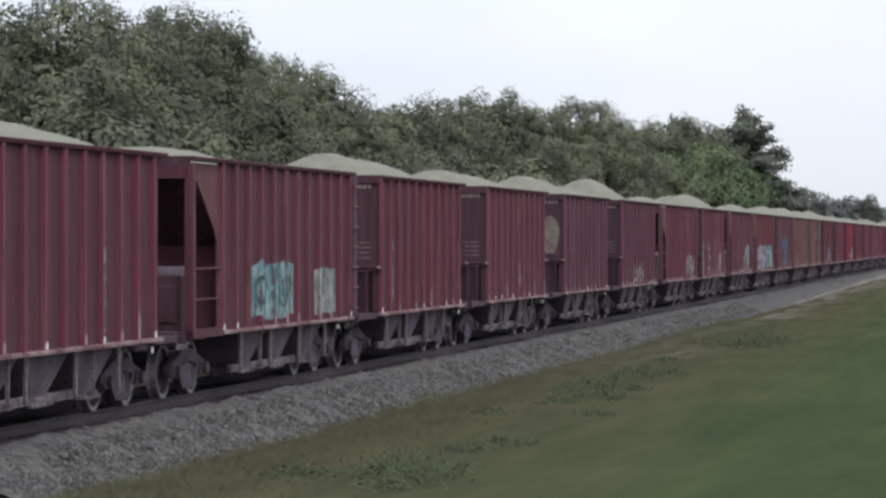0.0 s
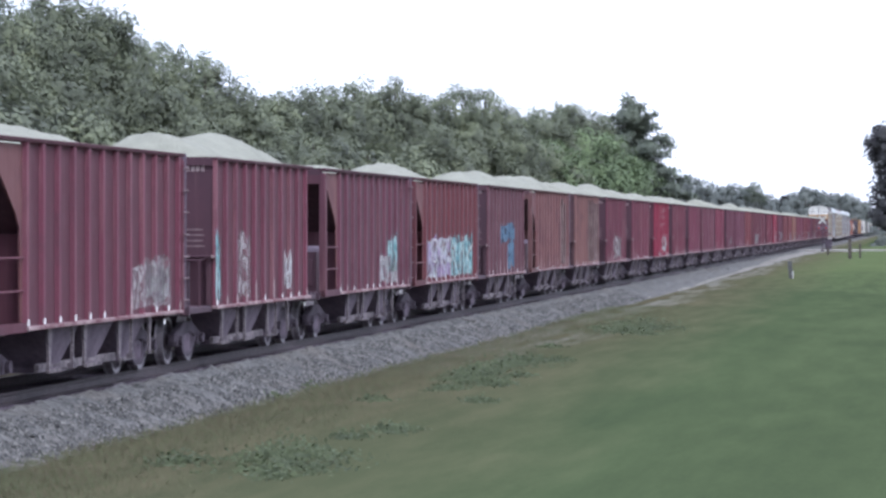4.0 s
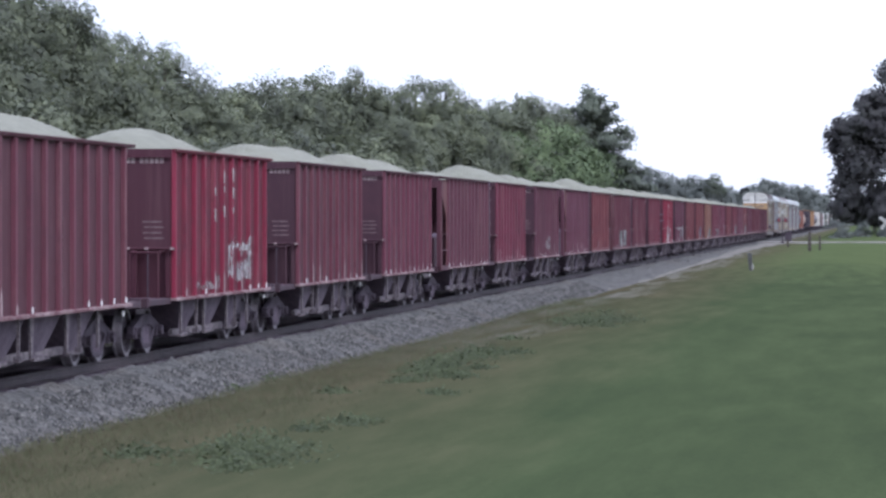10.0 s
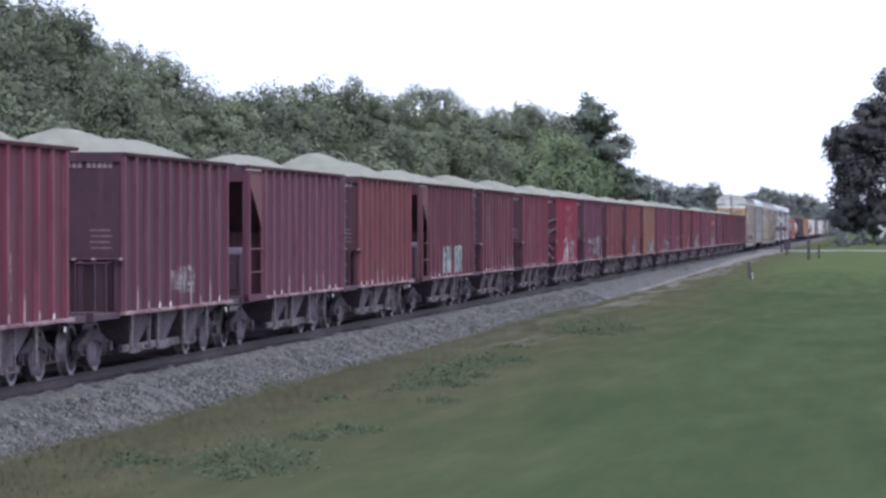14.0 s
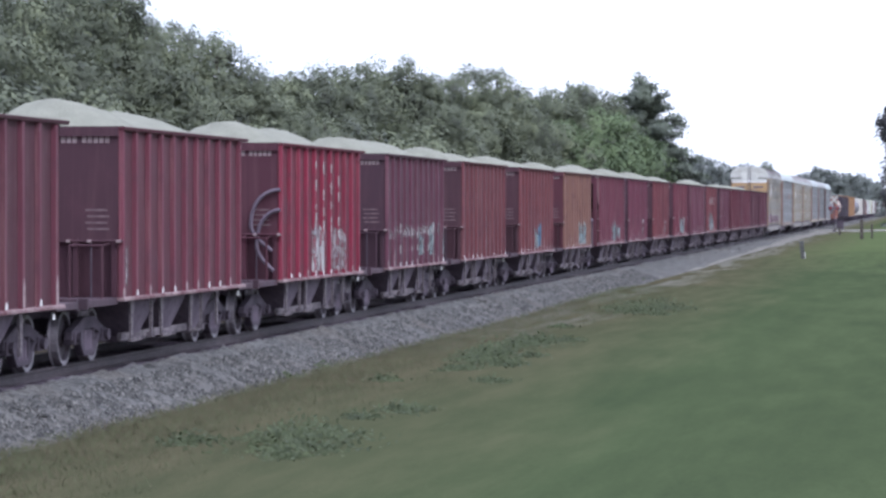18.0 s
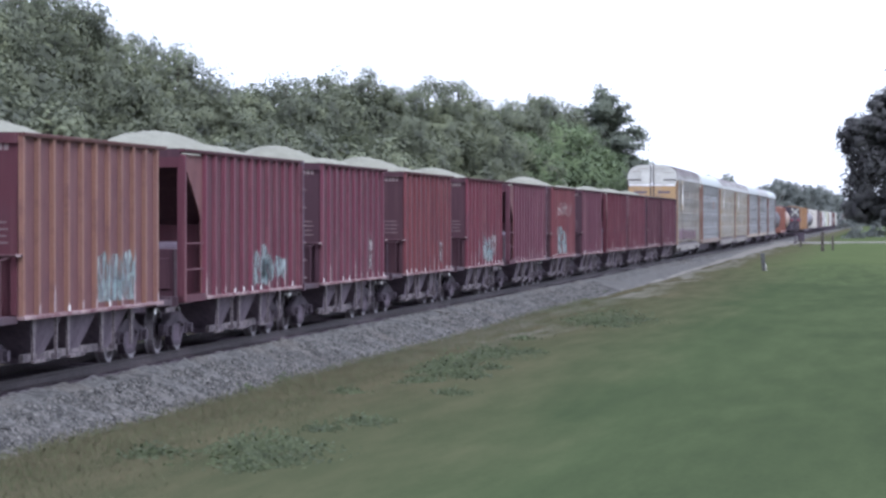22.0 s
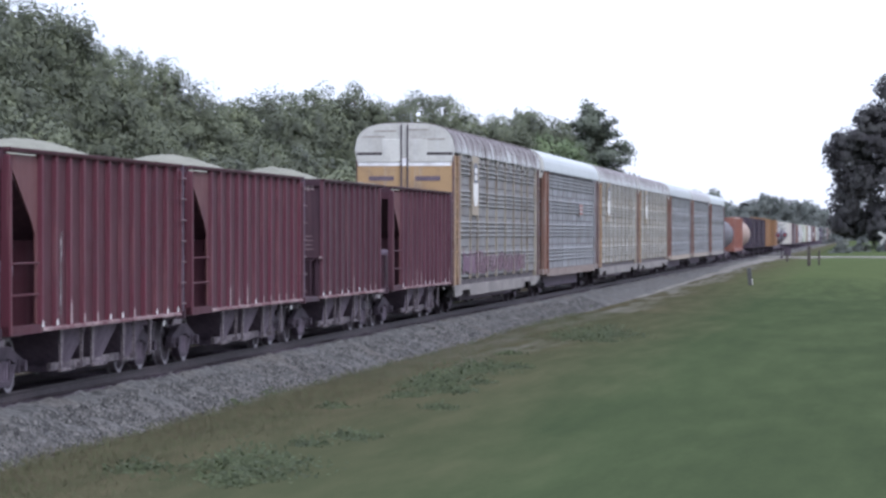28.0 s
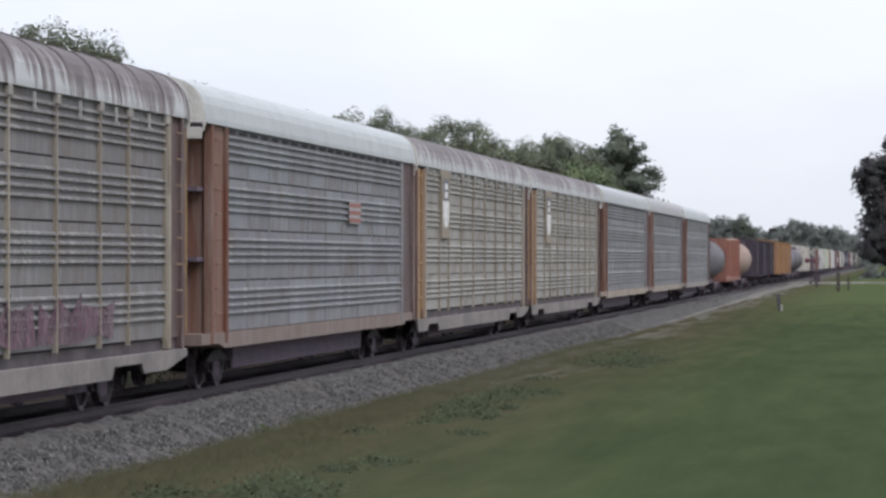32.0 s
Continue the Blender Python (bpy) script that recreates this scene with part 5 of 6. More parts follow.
        o = part("end_hood", RK["end_top"], car, (x, 0, 0), "pale weathered hood", (0.53, 0.525, 0.48))
        for y in (-0.75, 0.75):
            part("vent_slot", RK["slot"], car, (x - 0.022 if x < 0 else x + 0.034, y, EAVE - 0.85), "black slot")
        for y in (-0.95, 0.95):
            part("vent_slot", RK["hood_gap"], car, (x - 0.03 if x < 0 else x + 0.042, y, EAVE - 0.08), "black plate in place of the gap under the hood")
        if old and x < 0:
            part("door_band", RK["door_band"], car, (x - 0.022, 0, EAVE - 0.32), "pale band across the door")
        for y in (-0.10, 0.10):
            part("door_seam", RK["door_post"], car, (x - 0.035 if x < 0 else x + 0.085, y, 0), "rusty door edge")
        if x < 0:
            for y in (-0.42, 0.42):
                part("door_leaf", RK["door_leaf"], car, (x - 0.03, y, 0), "pale door leaf", (0.53, 0.525, 0.48))
            for y in (-1.02, 1.02):
                part("hood_skirt", RK["skirt"], car, (x - 0.03, y, EAVE - 0.22), "pale skirt under the slot", (0.53, 0.525, 0.48))
            for y, z in ((0.62, 0.66), (1.0, 0.48), (-0.42, 0.70), (-0.95, 0.40)):
                part("lettering", RK["rust_line"], car, (x - 0.034, y, EAVE + z), "faded unreadable lettering")
    for x in (-13.87, 12.35) if old else (-12.6, 13.05):
        for i in range(8):
            part("rung", RK["lead_rung" if old else "rung"], car, (x, SIDE - 0.17, 1.54 + i * 0.48), "", tuple(c * (1.15 if x < 0 else 0.6) for c in ends))
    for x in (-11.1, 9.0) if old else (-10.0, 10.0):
        add_bogie(car, x, SHADED_GEAR)
    add_couplers(car, RACK_PITCH / 2)
    return car


TAN, OCHRE, RUSTY, STEELPOST = (0.305, 0.272, 0.215), (0.36, 0.240, 0.125), (0.175, 0.090, 0.064), (0.205, 0.212, 0.222)
OLD_ROOF, PALE_ROOF, WHITE_ROOF, GREY_ROOF = (0.17, 0.14, 0.145), (0.35, 0.34, 0.33), (0.44, 0.47, 0.47), (0.38, 0.38, 0.38)
styles = [(TAN, OCHRE, OLD_ROOF, (0.17, 0.15, 0.145), "weathered grey autorack with tan posts and rust-streaked roof"),
          (STEELPOST, RUSTY, WHITE_ROOF, (0.20, 0.155, 0.135), "clean grey autorack with a white roof and rusty ends"),
          (TAN, OCHRE, PALE_ROOF, (0.30, 0.27, 0.235), "weathered grey autorack with tan posts and ochre ends"),
          (TAN, OCHRE, PALE_ROOF, (0.32, 0.28, 0.22), "grey autorack with ochre ends and a rust-stained pale roof"),
          (STEELPOST, RUSTY, WHITE_ROOF, (0.30, 0.25, 0.2), "grey autorack with rusty ends and a white roof"),
          (STEELPOST, RUSTY, GREY_ROOF, (0.28, 0.24, 0.2), "grey autorack with rusty ends"),
          (STEELPOST, RUSTY, WHITE_ROOF, (0.28, 0.26, 0.24), "grey autorack with a pale roof, last of the row")]
racks = [make_rack(*st) for st in styles]
for k in (0, 2, 3):
    board = part("placard", RK["placard"], racks[k], (-8.77, SIDE - 0.14, 4.20), "tan placard board", (0.31, 0.262, 0.195))
    part("emblem", RK["emblem"], board, (0, 0, 0), "white oval emblem")
    part("emblem_bar", RK["emblem_bar"], board, (0, 0, 0), "faded blue shield")
    for z in (0.28, 0.52):
        part("emblem_pane", RK["emblem_pane"], board, (0, 0, z), "pale unreadable patch")
sticker = part("sticker", Shape().box(-0.85, 0.85, -0.01, 0, -0.26, 0.26).mesh("sticker", mottled("faded_white_plate", (0.26, 0.25, 0.25), (0.36, 0.35, 0.34), 4.0)), racks[1], (3.7, SIDE - 0.135, 3.72), "small plate with faded red and white stripes")
for i in range(3):
    part("stripe", Shape().box(-0.85, 0.85, -0.016, -0.01, -0.05, 0.05).mesh("stripe", mottled("faded_red_stripe", (0.22, 0.10, 0.09), (0.30, 0.15, 0.13), 5.0)), sticker, (0, 0, -0.18 + i * 0.18), "red stripe")
S_PINK = spray("pink_spray_paint", (0.13, 0.07, 0.095), (0.23, 0.16, 0.185), 0.52, (2.2, 2.2, 0.7))
S_PURPLE = spray("purple_spray_paint", (0.105, 0.062, 0.090), (0.165, 0.108, 0.140), 0.74, (1.4, 1.4, 0.9))
rng, x = random.Random(5), -11.9
for i in range(11):
    w = rng.uniform(1.1, 2.6)
    lean, up = rng.uniform(-0.25, 0.25), rng.uniform(1.9, 2.15)
    s = Shape().prism([(x, 1.25), (x + w * 0.45, rng.uniform(1.2, 1.4)), (x + w, 1.25), (x + w + lean, up), (x + w * 0.6 + lean, up - rng.uniform(0, 0.4)), (x + lean, up - 0.05)], "y", SIDE - 0.122, SIDE - 0.118)
    x += w + rng.uniform(-0.1, 0.25)
    part("graffiti", s.mesh("graffiti", S_PURPLE if i < 2 else S_PINK), racks[0], (0, 0, 0), "solid purple sprayed letter" if i < 2 else "faded pink sprayed letter")


# ---- the rest of the train ----
def box_wagon(length, height, rgb, words, ribs=12):
    car = tagged(new("box_wagon"), words, "box wagon", "wagons behind the autoracks")
    h = length / 2 - 0.5
    part("body", soft_edges(Shape().box(-h, h, -1.48, 1.48, 1.05, height).mesh("body", M_FAR), 0.04), car, (0, 0, 0), "", rgb)
    part("roof", Shape().prism([(-1.55, height - 0.02), (0, height + 0.18), (1.55, height - 0.02)], "x", -h, h).mesh("roof", M_FAR), car, (0, 0, 0), "", tuple(c * 0.8 for c in rgb))
    rib = Shape().box(-0.06, 0.06, -1.56, -1.48, 1.05, height - 0.05).mesh("rib", M_FAR)
    for i in range(ribs):
        part("rib", rib, car, (-h + 0.1 + i * (2 * h - 0.2) / (ribs - 1), 0, 0), "", rgb)
    part("side_door", Shape().box(-1.5, 1.5, -1.60, -1.485, 1.1, height - 0.3).mesh("side_door", M_FAR), car, (0, 0, 0), "", tuple(c * 0.85 for c in rgb))
    part("centre_sill", Shape().box(-h, h, -0.3, 0.3, 0.75, 1.05).mesh("centre_sill", M_DARK), car)
    for x in (-h + 1.9, h - 1.9):
        add_bogie(car, x)
    add_couplers(car, length / 2)
    return car


def tank_wagon(length, radius, rgb, words):
    car = tagged(new("tank_wagon"), words, "tank wagon", "wagons behind the autoracks")
    h = length / 2 - 1.0
    prof = [(-h, 0.0), (-h + 0.04, radius * 0.5), (-h + 0.2, radius * 0.85), (-h + 0.5, radius), (h - 0.5, radius), (h - 0.2, radius * 0.85), (h - 0.04, radius * 0.5), (h, 0.0)]
    part("tank", Shape().lathe(prof, "x", 28, (0, 0, 1.15 + radius)).mesh("tank", M_FAR, True), car, (0, 0, 0), "", rgb)
    part("dome", Shape().lathe([(0, 0.75), (0.35, 0.75), (0.45, 0.6), (0.45, 0)], "z", 16, (0, 0, 1.05 + 2 * radius)).mesh("dome", M_FAR), car, (0, 0, 0), "", rgb)
    part("underframe", Shape().box(-h - 0.5, h + 0.5, -0.5, 0.5, 0.8, 1.15).mesh("underframe", M_DARK), car)
    part("walkway", Shape().box(-1.5, 1.5, -1.3, 1.3, 1.05 + 2 * radius, 1.12 + 2 * radius).mesh("walkway", M_DARK), car)
    for x in (-h + 1.0, h - 1.0):
        add_bogie(car, x)
    add_couplers(car, length / 2)
    return car


def bulkhead_wagon(length, rgb, words):
    car = tagged(new("bulkhead_flat_wagon"), words, "flat wagon", "wagons behind the autoracks")
    h = length / 2 - 0.5
    part("deck", Shape().box(-h, h, -1.45, 1.45, 0.9, 1.2).mesh("deck", M_FAR), car, (0, 0, 0), "", rgb)
    for x in (-h, h - 0.2):
        part("bulkhead", Shape().box(x, x + 0.2, -1.45, 1.45, 1.2, 4.3).mesh("bulkhead", M_FAR), car, (0, 0, 0), "", rgb)
    for x in (-h + 1.9, h - 1.9):
        add_bogie(car, x)
    add_couplers(car, length / 2)
    return car


tail = []      # (wagon, length)
BLACK, OCHRE_BOX = (0.045, 0.040, 0.055), (0.34, 0.20, 0.10)
for length, make in ((24.5, lambda: tank_wagon(24.5, 1.45, (0.115, 0.115, 0.125), "long dark grey tank wagon")),
                     (23.0, lambda: bulkhead_wagon(23.0, (0.22, 0.095, 0.068), "orange flat wagon with tall bulkheads")),
                     (22.5, lambda: tank_wagon(22.5, 1.5, (0.40, 0.30, 0.24), "cream tank wagon with rounded ends")),
                     (17.4, lambda: box_wagon(17.4, 4.5, BLACK, "black steel box wagon with ribs")),
                     (17.4, lambda: box_wagon(17.4, 4.5, (0.040, 0.036, 0.052), "black steel box wagon with ribs")),
                     (17.4, lambda: box_wagon(17.4, 4.5, BLACK, "black steel box wagon with ribs")),
                     (19.0, lambda: box_wagon(19.0, 4.7, OCHRE_BOX, "ochre orange box wagon")),
                     (19.0, lambda: box_wagon(19.0, 4.7, (0.36, 0.21, 0.10), "ochre orange box wagon")),
                     (19.0, lambda: box_wagon(19.0, 4.7, OCHRE_BOX, "ochre orange box wagon")),
                     (18.5, lambda: tank_wagon(18.5, 1.5, (0.20, 0.20, 0.22), "dark grey tank wagon with dome")),
                     (18.5, lambda: tank_wagon(18.5, 1.5, (0.15, 0.15, 0.17), "dark grey tank wagon with dome")),
                     (18.5, lambda: tank_wagon(18.5, 1.5, (0.22, 0.21, 0.21), "dark grey tank wagon with dome")),
                     (17.0, lambda: box_wagon(17.0, 4.6, (0.60, 0.58, 0.52), "cream covered wagon with ribs")),
                     (17.0, lambda: box_wagon(17.0, 4.6, (0.58, 0.55, 0.50), "cream covered wagon with ribs")),
                     (18.5, lambda: box_wagon(18.5, 4.6, (0.12, 0.08, 0.09), "brown steel box wagon with ribs")),
                     (18.0, lambda: box_wagon(18.0, 4.5, (0.22, 0.20, 0.20), "grey steel box wagon with ribs")),
                     (18.0, lambda: box_wagon(18.0, 4.4, (0.20, 0.09, 0.07), "rusty red box wagon with ribs")),
                     (18.0, lambda: tank_wagon(18.0, 1.5, (0.18, 0.18, 0.20), "dark grey tank wagon with dome")),
                     (18.0, lambda: box_wagon(17.0, 4.4, (0.58, 0.57, 0.55), "white covered wagon with ribs")),
                     (18.0, lambda: tank_wagon(18.0, 1.5, (0.55, 0.55, 0.53), "white tank wagon with dome"))):
    tail.append((make(), length))


def far_wagon(length, height, rgb, words, tank=False):
    """A wagon of the train's far end, in its few main parts."""
    car = tagged(new("tank_wagon" if tank else "box_wagon"), words, "tank wagon" if tank else "box wagon", "wagons at the train's far end")
    h = length / 2 - 0.5
    if tank:
        body = Shape().lathe([(-h, 0.0), (-h + 0.15, 1.0), (-h + 0.5, 1.45), (h - 0.5, 1.45), (h - 0.15, 1.0), (h, 0.0)], "x", 18, (0, 0, 2.65)).mesh("tank", M_FAR, True)
    else:
        body = Shape().prism([(-1.48, 1.05), (1.48, 1.05), (1.48, height), (0.9, height + 0.22), (-0.9, height + 0.22), (-1.48, height)], "x", -h, h).mesh("body", M_FAR)
    part("tank" if tank else "body", body, car, (0, 0, 0), "", rgb)
    part("underframe", Shape().box(-h - 0.4, h + 0.4, -0.5, 0.5, 0.75, 1.2).mesh("underframe", M_DARK), car)
    for x in (-h + 1.9, h - 1.9):
        part("bogie", Shape().prism([(x - 1.2, 0.1), (x + 1.2, 0.1), (x + 1.0, 0.7), (x + 0.4, 0.95), (x - 0.4, 0.95), (x - 1.0, 0.7)], "y", -1.05, 1.05).mesh("bogie", M_DARK), car)
    return car


rng = random.Random(52)
for i in range(34):
    tone, words, tank = rng.choice((((0.56, 0.55, 0.52), "white covered wagon, far off", False), ((0.15, 0.15, 0.17), "dark grey tank wagon, far off", True), ((0.46, 0.43, 0.37), "cream covered wagon, far off", False),
                                    ((0.17, 0.08, 0.07), "rusty red box wagon, far off", False), ((0.07, 0.065, 0.08), "black box wagon, far off", False), ((0.52, 0.52, 0.50), "white tank wagon, far off", True)))
    tail.append((far_wagon(18.0, 4.5, tuple(c * rng.uniform(0.9, 1.1) for c in tone), words, tank), 18.0))


# ---- trees ----
def limb(s, p, q, r0, r1, n=7):
    p, q = Vector(p), Vector(q)
    w = (q - p).normalized()
    u = w.orthogonal().normalized()
    v = w.cross(u)
    ring = [(math.cos(2 * math.pi * i / n), math.sin(2 * math.pi * i / n)) for i in range(n)]
    s.poly([p + (u * c + v * d) * r0 for c, d in ring] + [q + (u * c + v * d) * r1 for c, d in ring],
           [(i, (i + 1) % n, (i + 1) % n + n, i + n) for i in range(n)])


def conifer(seed, height, width, mat):
    rng = np.random.default_rng(seed)
    s, pts, ways = Shape(), [], []
    limb(s, (0, 0, -0.3), (0, 0, height * 0.97), 0.25, 0.04, 9)
    tiers = 19
    for i in range(tiers):
        f = i / (tiers - 1)
        z = height * (0.22 + 0.76 * f)
        reach = width / 2 * min(0.86, 1.3 * (1 - f) ** 0.8) * rng.uniform(0.8, 1.1) + 0.5
        for j in range(6):
            a = rng.uniform(0, 6.28)
            L = reach * rng.uniform(0.55, 1.12)
            tip = Vector((math.cos(a) * L, math.sin(a) * L, z + rng.uniform(-0.9, 1.1) * (0.5 + f)))
            limb(s, (0, 0, z - 0.2), tip, 0.06, 0.02, 5)
            n = int(130 * L)
            t = rng.uniform(0.25, 1.05, n)
            base = np.array(tip)[None] * t[:, None] + np.array([0, 0, z - 0.2])[None] * (1 - t)[:, None]
            pts.append(base + rng.normal(size=(n, 3)) * np.array([0.42, 0.42, 0.26]))
            ways.append(np.repeat(np.array([[math.cos(a) * 0.6, math.sin(a) * 0.6, 0.8]]), n, 0))
    return s.mesh("trunk", M_BARK, True), bulk("crown", cards(np.concatenate(pts), 0.20, rng, 1.0, np.concatenate(ways)), 4, mat)


def lobed(seed, r, clumps, per, leaf, mat, rings=3, spread=0.46, given=None, loose=0.45):
    """A crown whose top is at z = 0: one round lobe above wider rings of lobes, each lobe a shell of leaf clumps."""
    rng = np.random.default_rng(seed)
    lobes = [(0, 0, -r, r)]
    for ring in range(1, rings + 1):
        n = 3 + 2 * ring
        for i in range(n):
            a = 2 * math.pi * (i + rng.uniform(-0.3, 0.3)) / n
            far = r * (0.30 + spread * ring) * rng.uniform(0.8, 1.2)
            lobes.append((far * math.cos(a), far * math.sin(a), -r * (1.0 + 1.0 * ring + rng.uniform(-0.5, 0.5)), r * rng.uniform(0.8, 1.2)))
    pts, ways = [], []
    for x, y, z, rad in given or lobes:
        d = rng.normal(size=(clumps, 3))
        d[:, 2] += 0.25
        d /= np.linalg.norm(d, axis=1)[:, None]
        c = np.array((x, y, z)) + d * rad * rng.uniform(0.60, 0.97, clumps)[:, None]
        for ci in c:
            size = rad * rng.uniform(0.26, 0.44)
            q = rng.normal(size=(per, 3))
            q /= np.linalg.norm(q, axis=1)[:, None]
            q *= (size * rng.uniform(0.3, 1.0, per) ** 0.5)[:, None]
            q[:, 2] *= 0.8
            pts.append(ci + q)
            ways.append(q / size * 0.5 + (ci - np.array((x, y, z))) / rad * 1.0 + np.array((0, 0, 0.3)))
        up = d[rng.integers(0, clumps, 4)]
        for u in up:
            t = rng.uniform(0.90, 1.14, (14, 1))
            pts.append(np.array((x, y, z)) + u * rad * t + rng.normal(0, 0.06 * rad, (14, 3)))
            ways.append(np.repeat(u[None], 14, 0))
    ways = np.concatenate(ways)
    return bulk("crown", cards(np.concatenate(pts), leaf, rng, 1.0, ways, loose), 4, mat, ways + rng.normal(0, 0.10, ways.shape))


def stem(seed, height, reach):
    s = Shape()
    rng = random.Random(seed)
    limb(s, (0, 0, -0.4), (0.1, 0.05, height * 0.6), 0.03 * height, 0.018 * height, 10)
    for i in range(9):
        a = rng.uniform(0, 6.28)
        z = height * rng.uniform(0.3, 0.6)
        m = (math.cos(a) * reach * 0.5, math.sin(a) * reach * 0.5, z + height * 0.14)
        limb(s, (0.08, 0.04, z), m, 0.014 * height, 0.009 * height)
        limb(s, m, (math.cos(a + 0.3) * reach * 0.9, math.sin(a + 0.3) * reach * 0.9, z + height * 0.24), 0.009 * height, 0.003 * height)
    limb(s, (0.1, 0.05, height * 0.6), (0, 0, height * 0.93), 0.018 * height, 0.004 * height)
    return s.mesh("trunk", M_BARK, True)


STEM = [stem(i, 10, 1.5) for i in range(3)]
OAKS = [lobed(i + 1, 2.0, 40, 78, 0.108, M_LEAF, loose=0.32) for i in range(7)]
LIGHTS = [lobed(i + 31, 2.0, 30, 52, 0.125, M_LEAF2, 2) for i in range(3)]
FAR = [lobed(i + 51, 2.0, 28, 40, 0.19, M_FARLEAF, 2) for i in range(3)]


def plant(name, crown, at, height, radius, turn, label, category="tree", group="", trunk=None):
    """A tree of that height; radius: of its top lobe. The crown hangs from the tree's top."""
    tree = tagged(new(name), label, category, group)
    t = part("trunk", trunk or STEM[int(turn * 7) % 3], tree)
    c = part("crown", crown, tree)
    if trunk is None:
        k = height / 10
        t.scale = (k, k, k)
        c.location = (0, 0, height)
        c.scale = (radius / 2, radius / 2, radius / 2)
    tree.location = at
    tree.rotation_euler = (0, 0, turn)
    return tree


# wood behind the train: bearing, rise of the top, half the width (bearings in 5800ths), distance from the camera's line
WOOD = [(2000, 400, 160, 27), (1860, 408, 130, 30), (1750, 420, 105, 28), (1668, 416, 70, 30), (1612, 372, 60, 27), (1553, 400, 65, 29), (1500, 404, 66, 28), (1452, 372, 44, 30),
        (1392, 318, 48, 27), (1328, 308, 50, 29), (1258, 290, 42, 28), (1205, 234, 50, 27), (1130, 222, 60, 29), (1060, 238, 60, 28), (985, 248, 62, 30), (912, 250, 48, 28), (868, 215, 44, 27),
        (802, 234, 50, 29), (748, 234, 46, 28), (705, 196, 42, 29), (645, 198, 46, 30), (600, 208, 36, 31), (552, 190, 36, 31)]
rng = random.Random(11)
for i, (dx, up, half, lat) in enumerate(WOOD):
    x = lat * 5800 / dx
    h = 2.57 + 0.85 + (up + 12) * x / 5800
    r = 0.94 * half * x / 5800
    plant("tree", OAKS[i % 7], (x, lat, -0.55), h, max(r, 1.3), rng.uniform(0, 6.28), "dark green broadleaf tree hung with vines in a dense wood", group="wood behind the track")
    plant("tree", OAKS[(i + 3) % 7], (x + rng.uniform(5, 8), lat + rng.uniform(3, 5), -0.55), h * rng.uniform(0.86, 0.95), max(r, 1.3) * 1.5, rng.uniform(0, 6.28),
          "dark green broadleaf tree in a dense wood", group="wood behind the track")
for dx, up, lat in ((1690, 255, 24.5), (1500, 215, 24), (1310, 160, 24.5), (1165, 150, 24), (1060, 178, 24), (960, 150, 25), (880, 140, 25), (650, 165, 27), (575, 182, 28), (528, 165, 28.5)):
    x = lat * 5800 / dx
    plant("tree", LIGHTS[rng.randrange(3)] if dx < 700 else OAKS[rng.randrange(7)], (x, lat, -0.55), 3.1 + up * x / 5800, rng.uniform(1.4, 2.0) * (1 + x / 400), rng.uniform(0, 6.28), "lighter green young tree at the edge of the wood", group="wood behind the track")
for x, y, h, w, sd, words in ((350, 29.5, 16.2, 14.0, 5, "tall dark pine with drooping layered boughs"), (337, 35.0, 14.8, 6.5, 8, "dark pine behind the broadleaf trees")):
    trunk, crown = conifer(sd, h, w, M_NEEDLE)
    plant("pine_tree", crown, (x, y, -0.4), h, 1, 0.5 + sd, words, "pine tree", trunk=trunk)
# the far wood: all of it beyond the track, further off as it nears the track's line
for i, (dx, up) in enumerate(((430, 78), (408, 80), (383, 96), (353, 84), (330, 78), (305, 80), (285, 70), (250, 62), (226, 56), (205, 60), (180, 74), (166, 72), (146, 64), (122, 62), (110, 62), (92, 50), (76, 48), (52, 34), (36, 33), (20, 32), (5, 32), (-12, 33), (-30, 34))):
    x = max(640 + 30 * (i % 3), min(21 * 5800 / max(dx, 1), 1500))
    h = 2.6 + up * x / 5800
    y = dx * x / 5800
    k = x / 650
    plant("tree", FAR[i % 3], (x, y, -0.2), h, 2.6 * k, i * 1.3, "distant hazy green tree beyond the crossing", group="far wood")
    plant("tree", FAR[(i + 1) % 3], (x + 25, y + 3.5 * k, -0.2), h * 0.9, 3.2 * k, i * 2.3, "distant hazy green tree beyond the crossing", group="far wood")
plant("tree", lobed(91, 2.0, 30, 34, 0.17, M_NEEDLE, 1, 0.35), (640, 29.6, -0.2), 11.7, 1.55, 0.4, "distant dark tree with a round crown", group="far wood")
# the oak's crown, bough by bough: depth, breadth, height and radius from its foot
BOUGHS = [(0, 5.0, 11.2, 3.4), (1, 4.6, 6.4, 3.7), (-1, 2.6, 16.9, 2.9), (0, -1.0, 21.0, 3.2), (1, 0.0, 12.8, 5.0), (0, -1.2, 6.6, 5.0), (-1, -4.6, 18.0, 4.6), (1, -4.0, 22.8, 3.0),
          (0, -6.0, 10.5, 5.2), (1, -7.5, 15.5, 4.0), (-2, 3.4, 14.8, 2.6), (-2, 1.6, 9.4, 4.2), (-1, 5.9, 13.6, 2.8), (-1, 5.6, 3.9, 2.4), (-2, 1.0, 3.8, 3.0), (-1, -3.5, 3.9, 3.2)]
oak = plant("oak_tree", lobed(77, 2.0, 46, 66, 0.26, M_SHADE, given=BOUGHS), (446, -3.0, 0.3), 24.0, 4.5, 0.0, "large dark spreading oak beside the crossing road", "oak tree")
for o in oak.children:
    if o.name.startswith("crown"):
        o.location, o.scale = (0, 0, 0), (1, 1, 1)
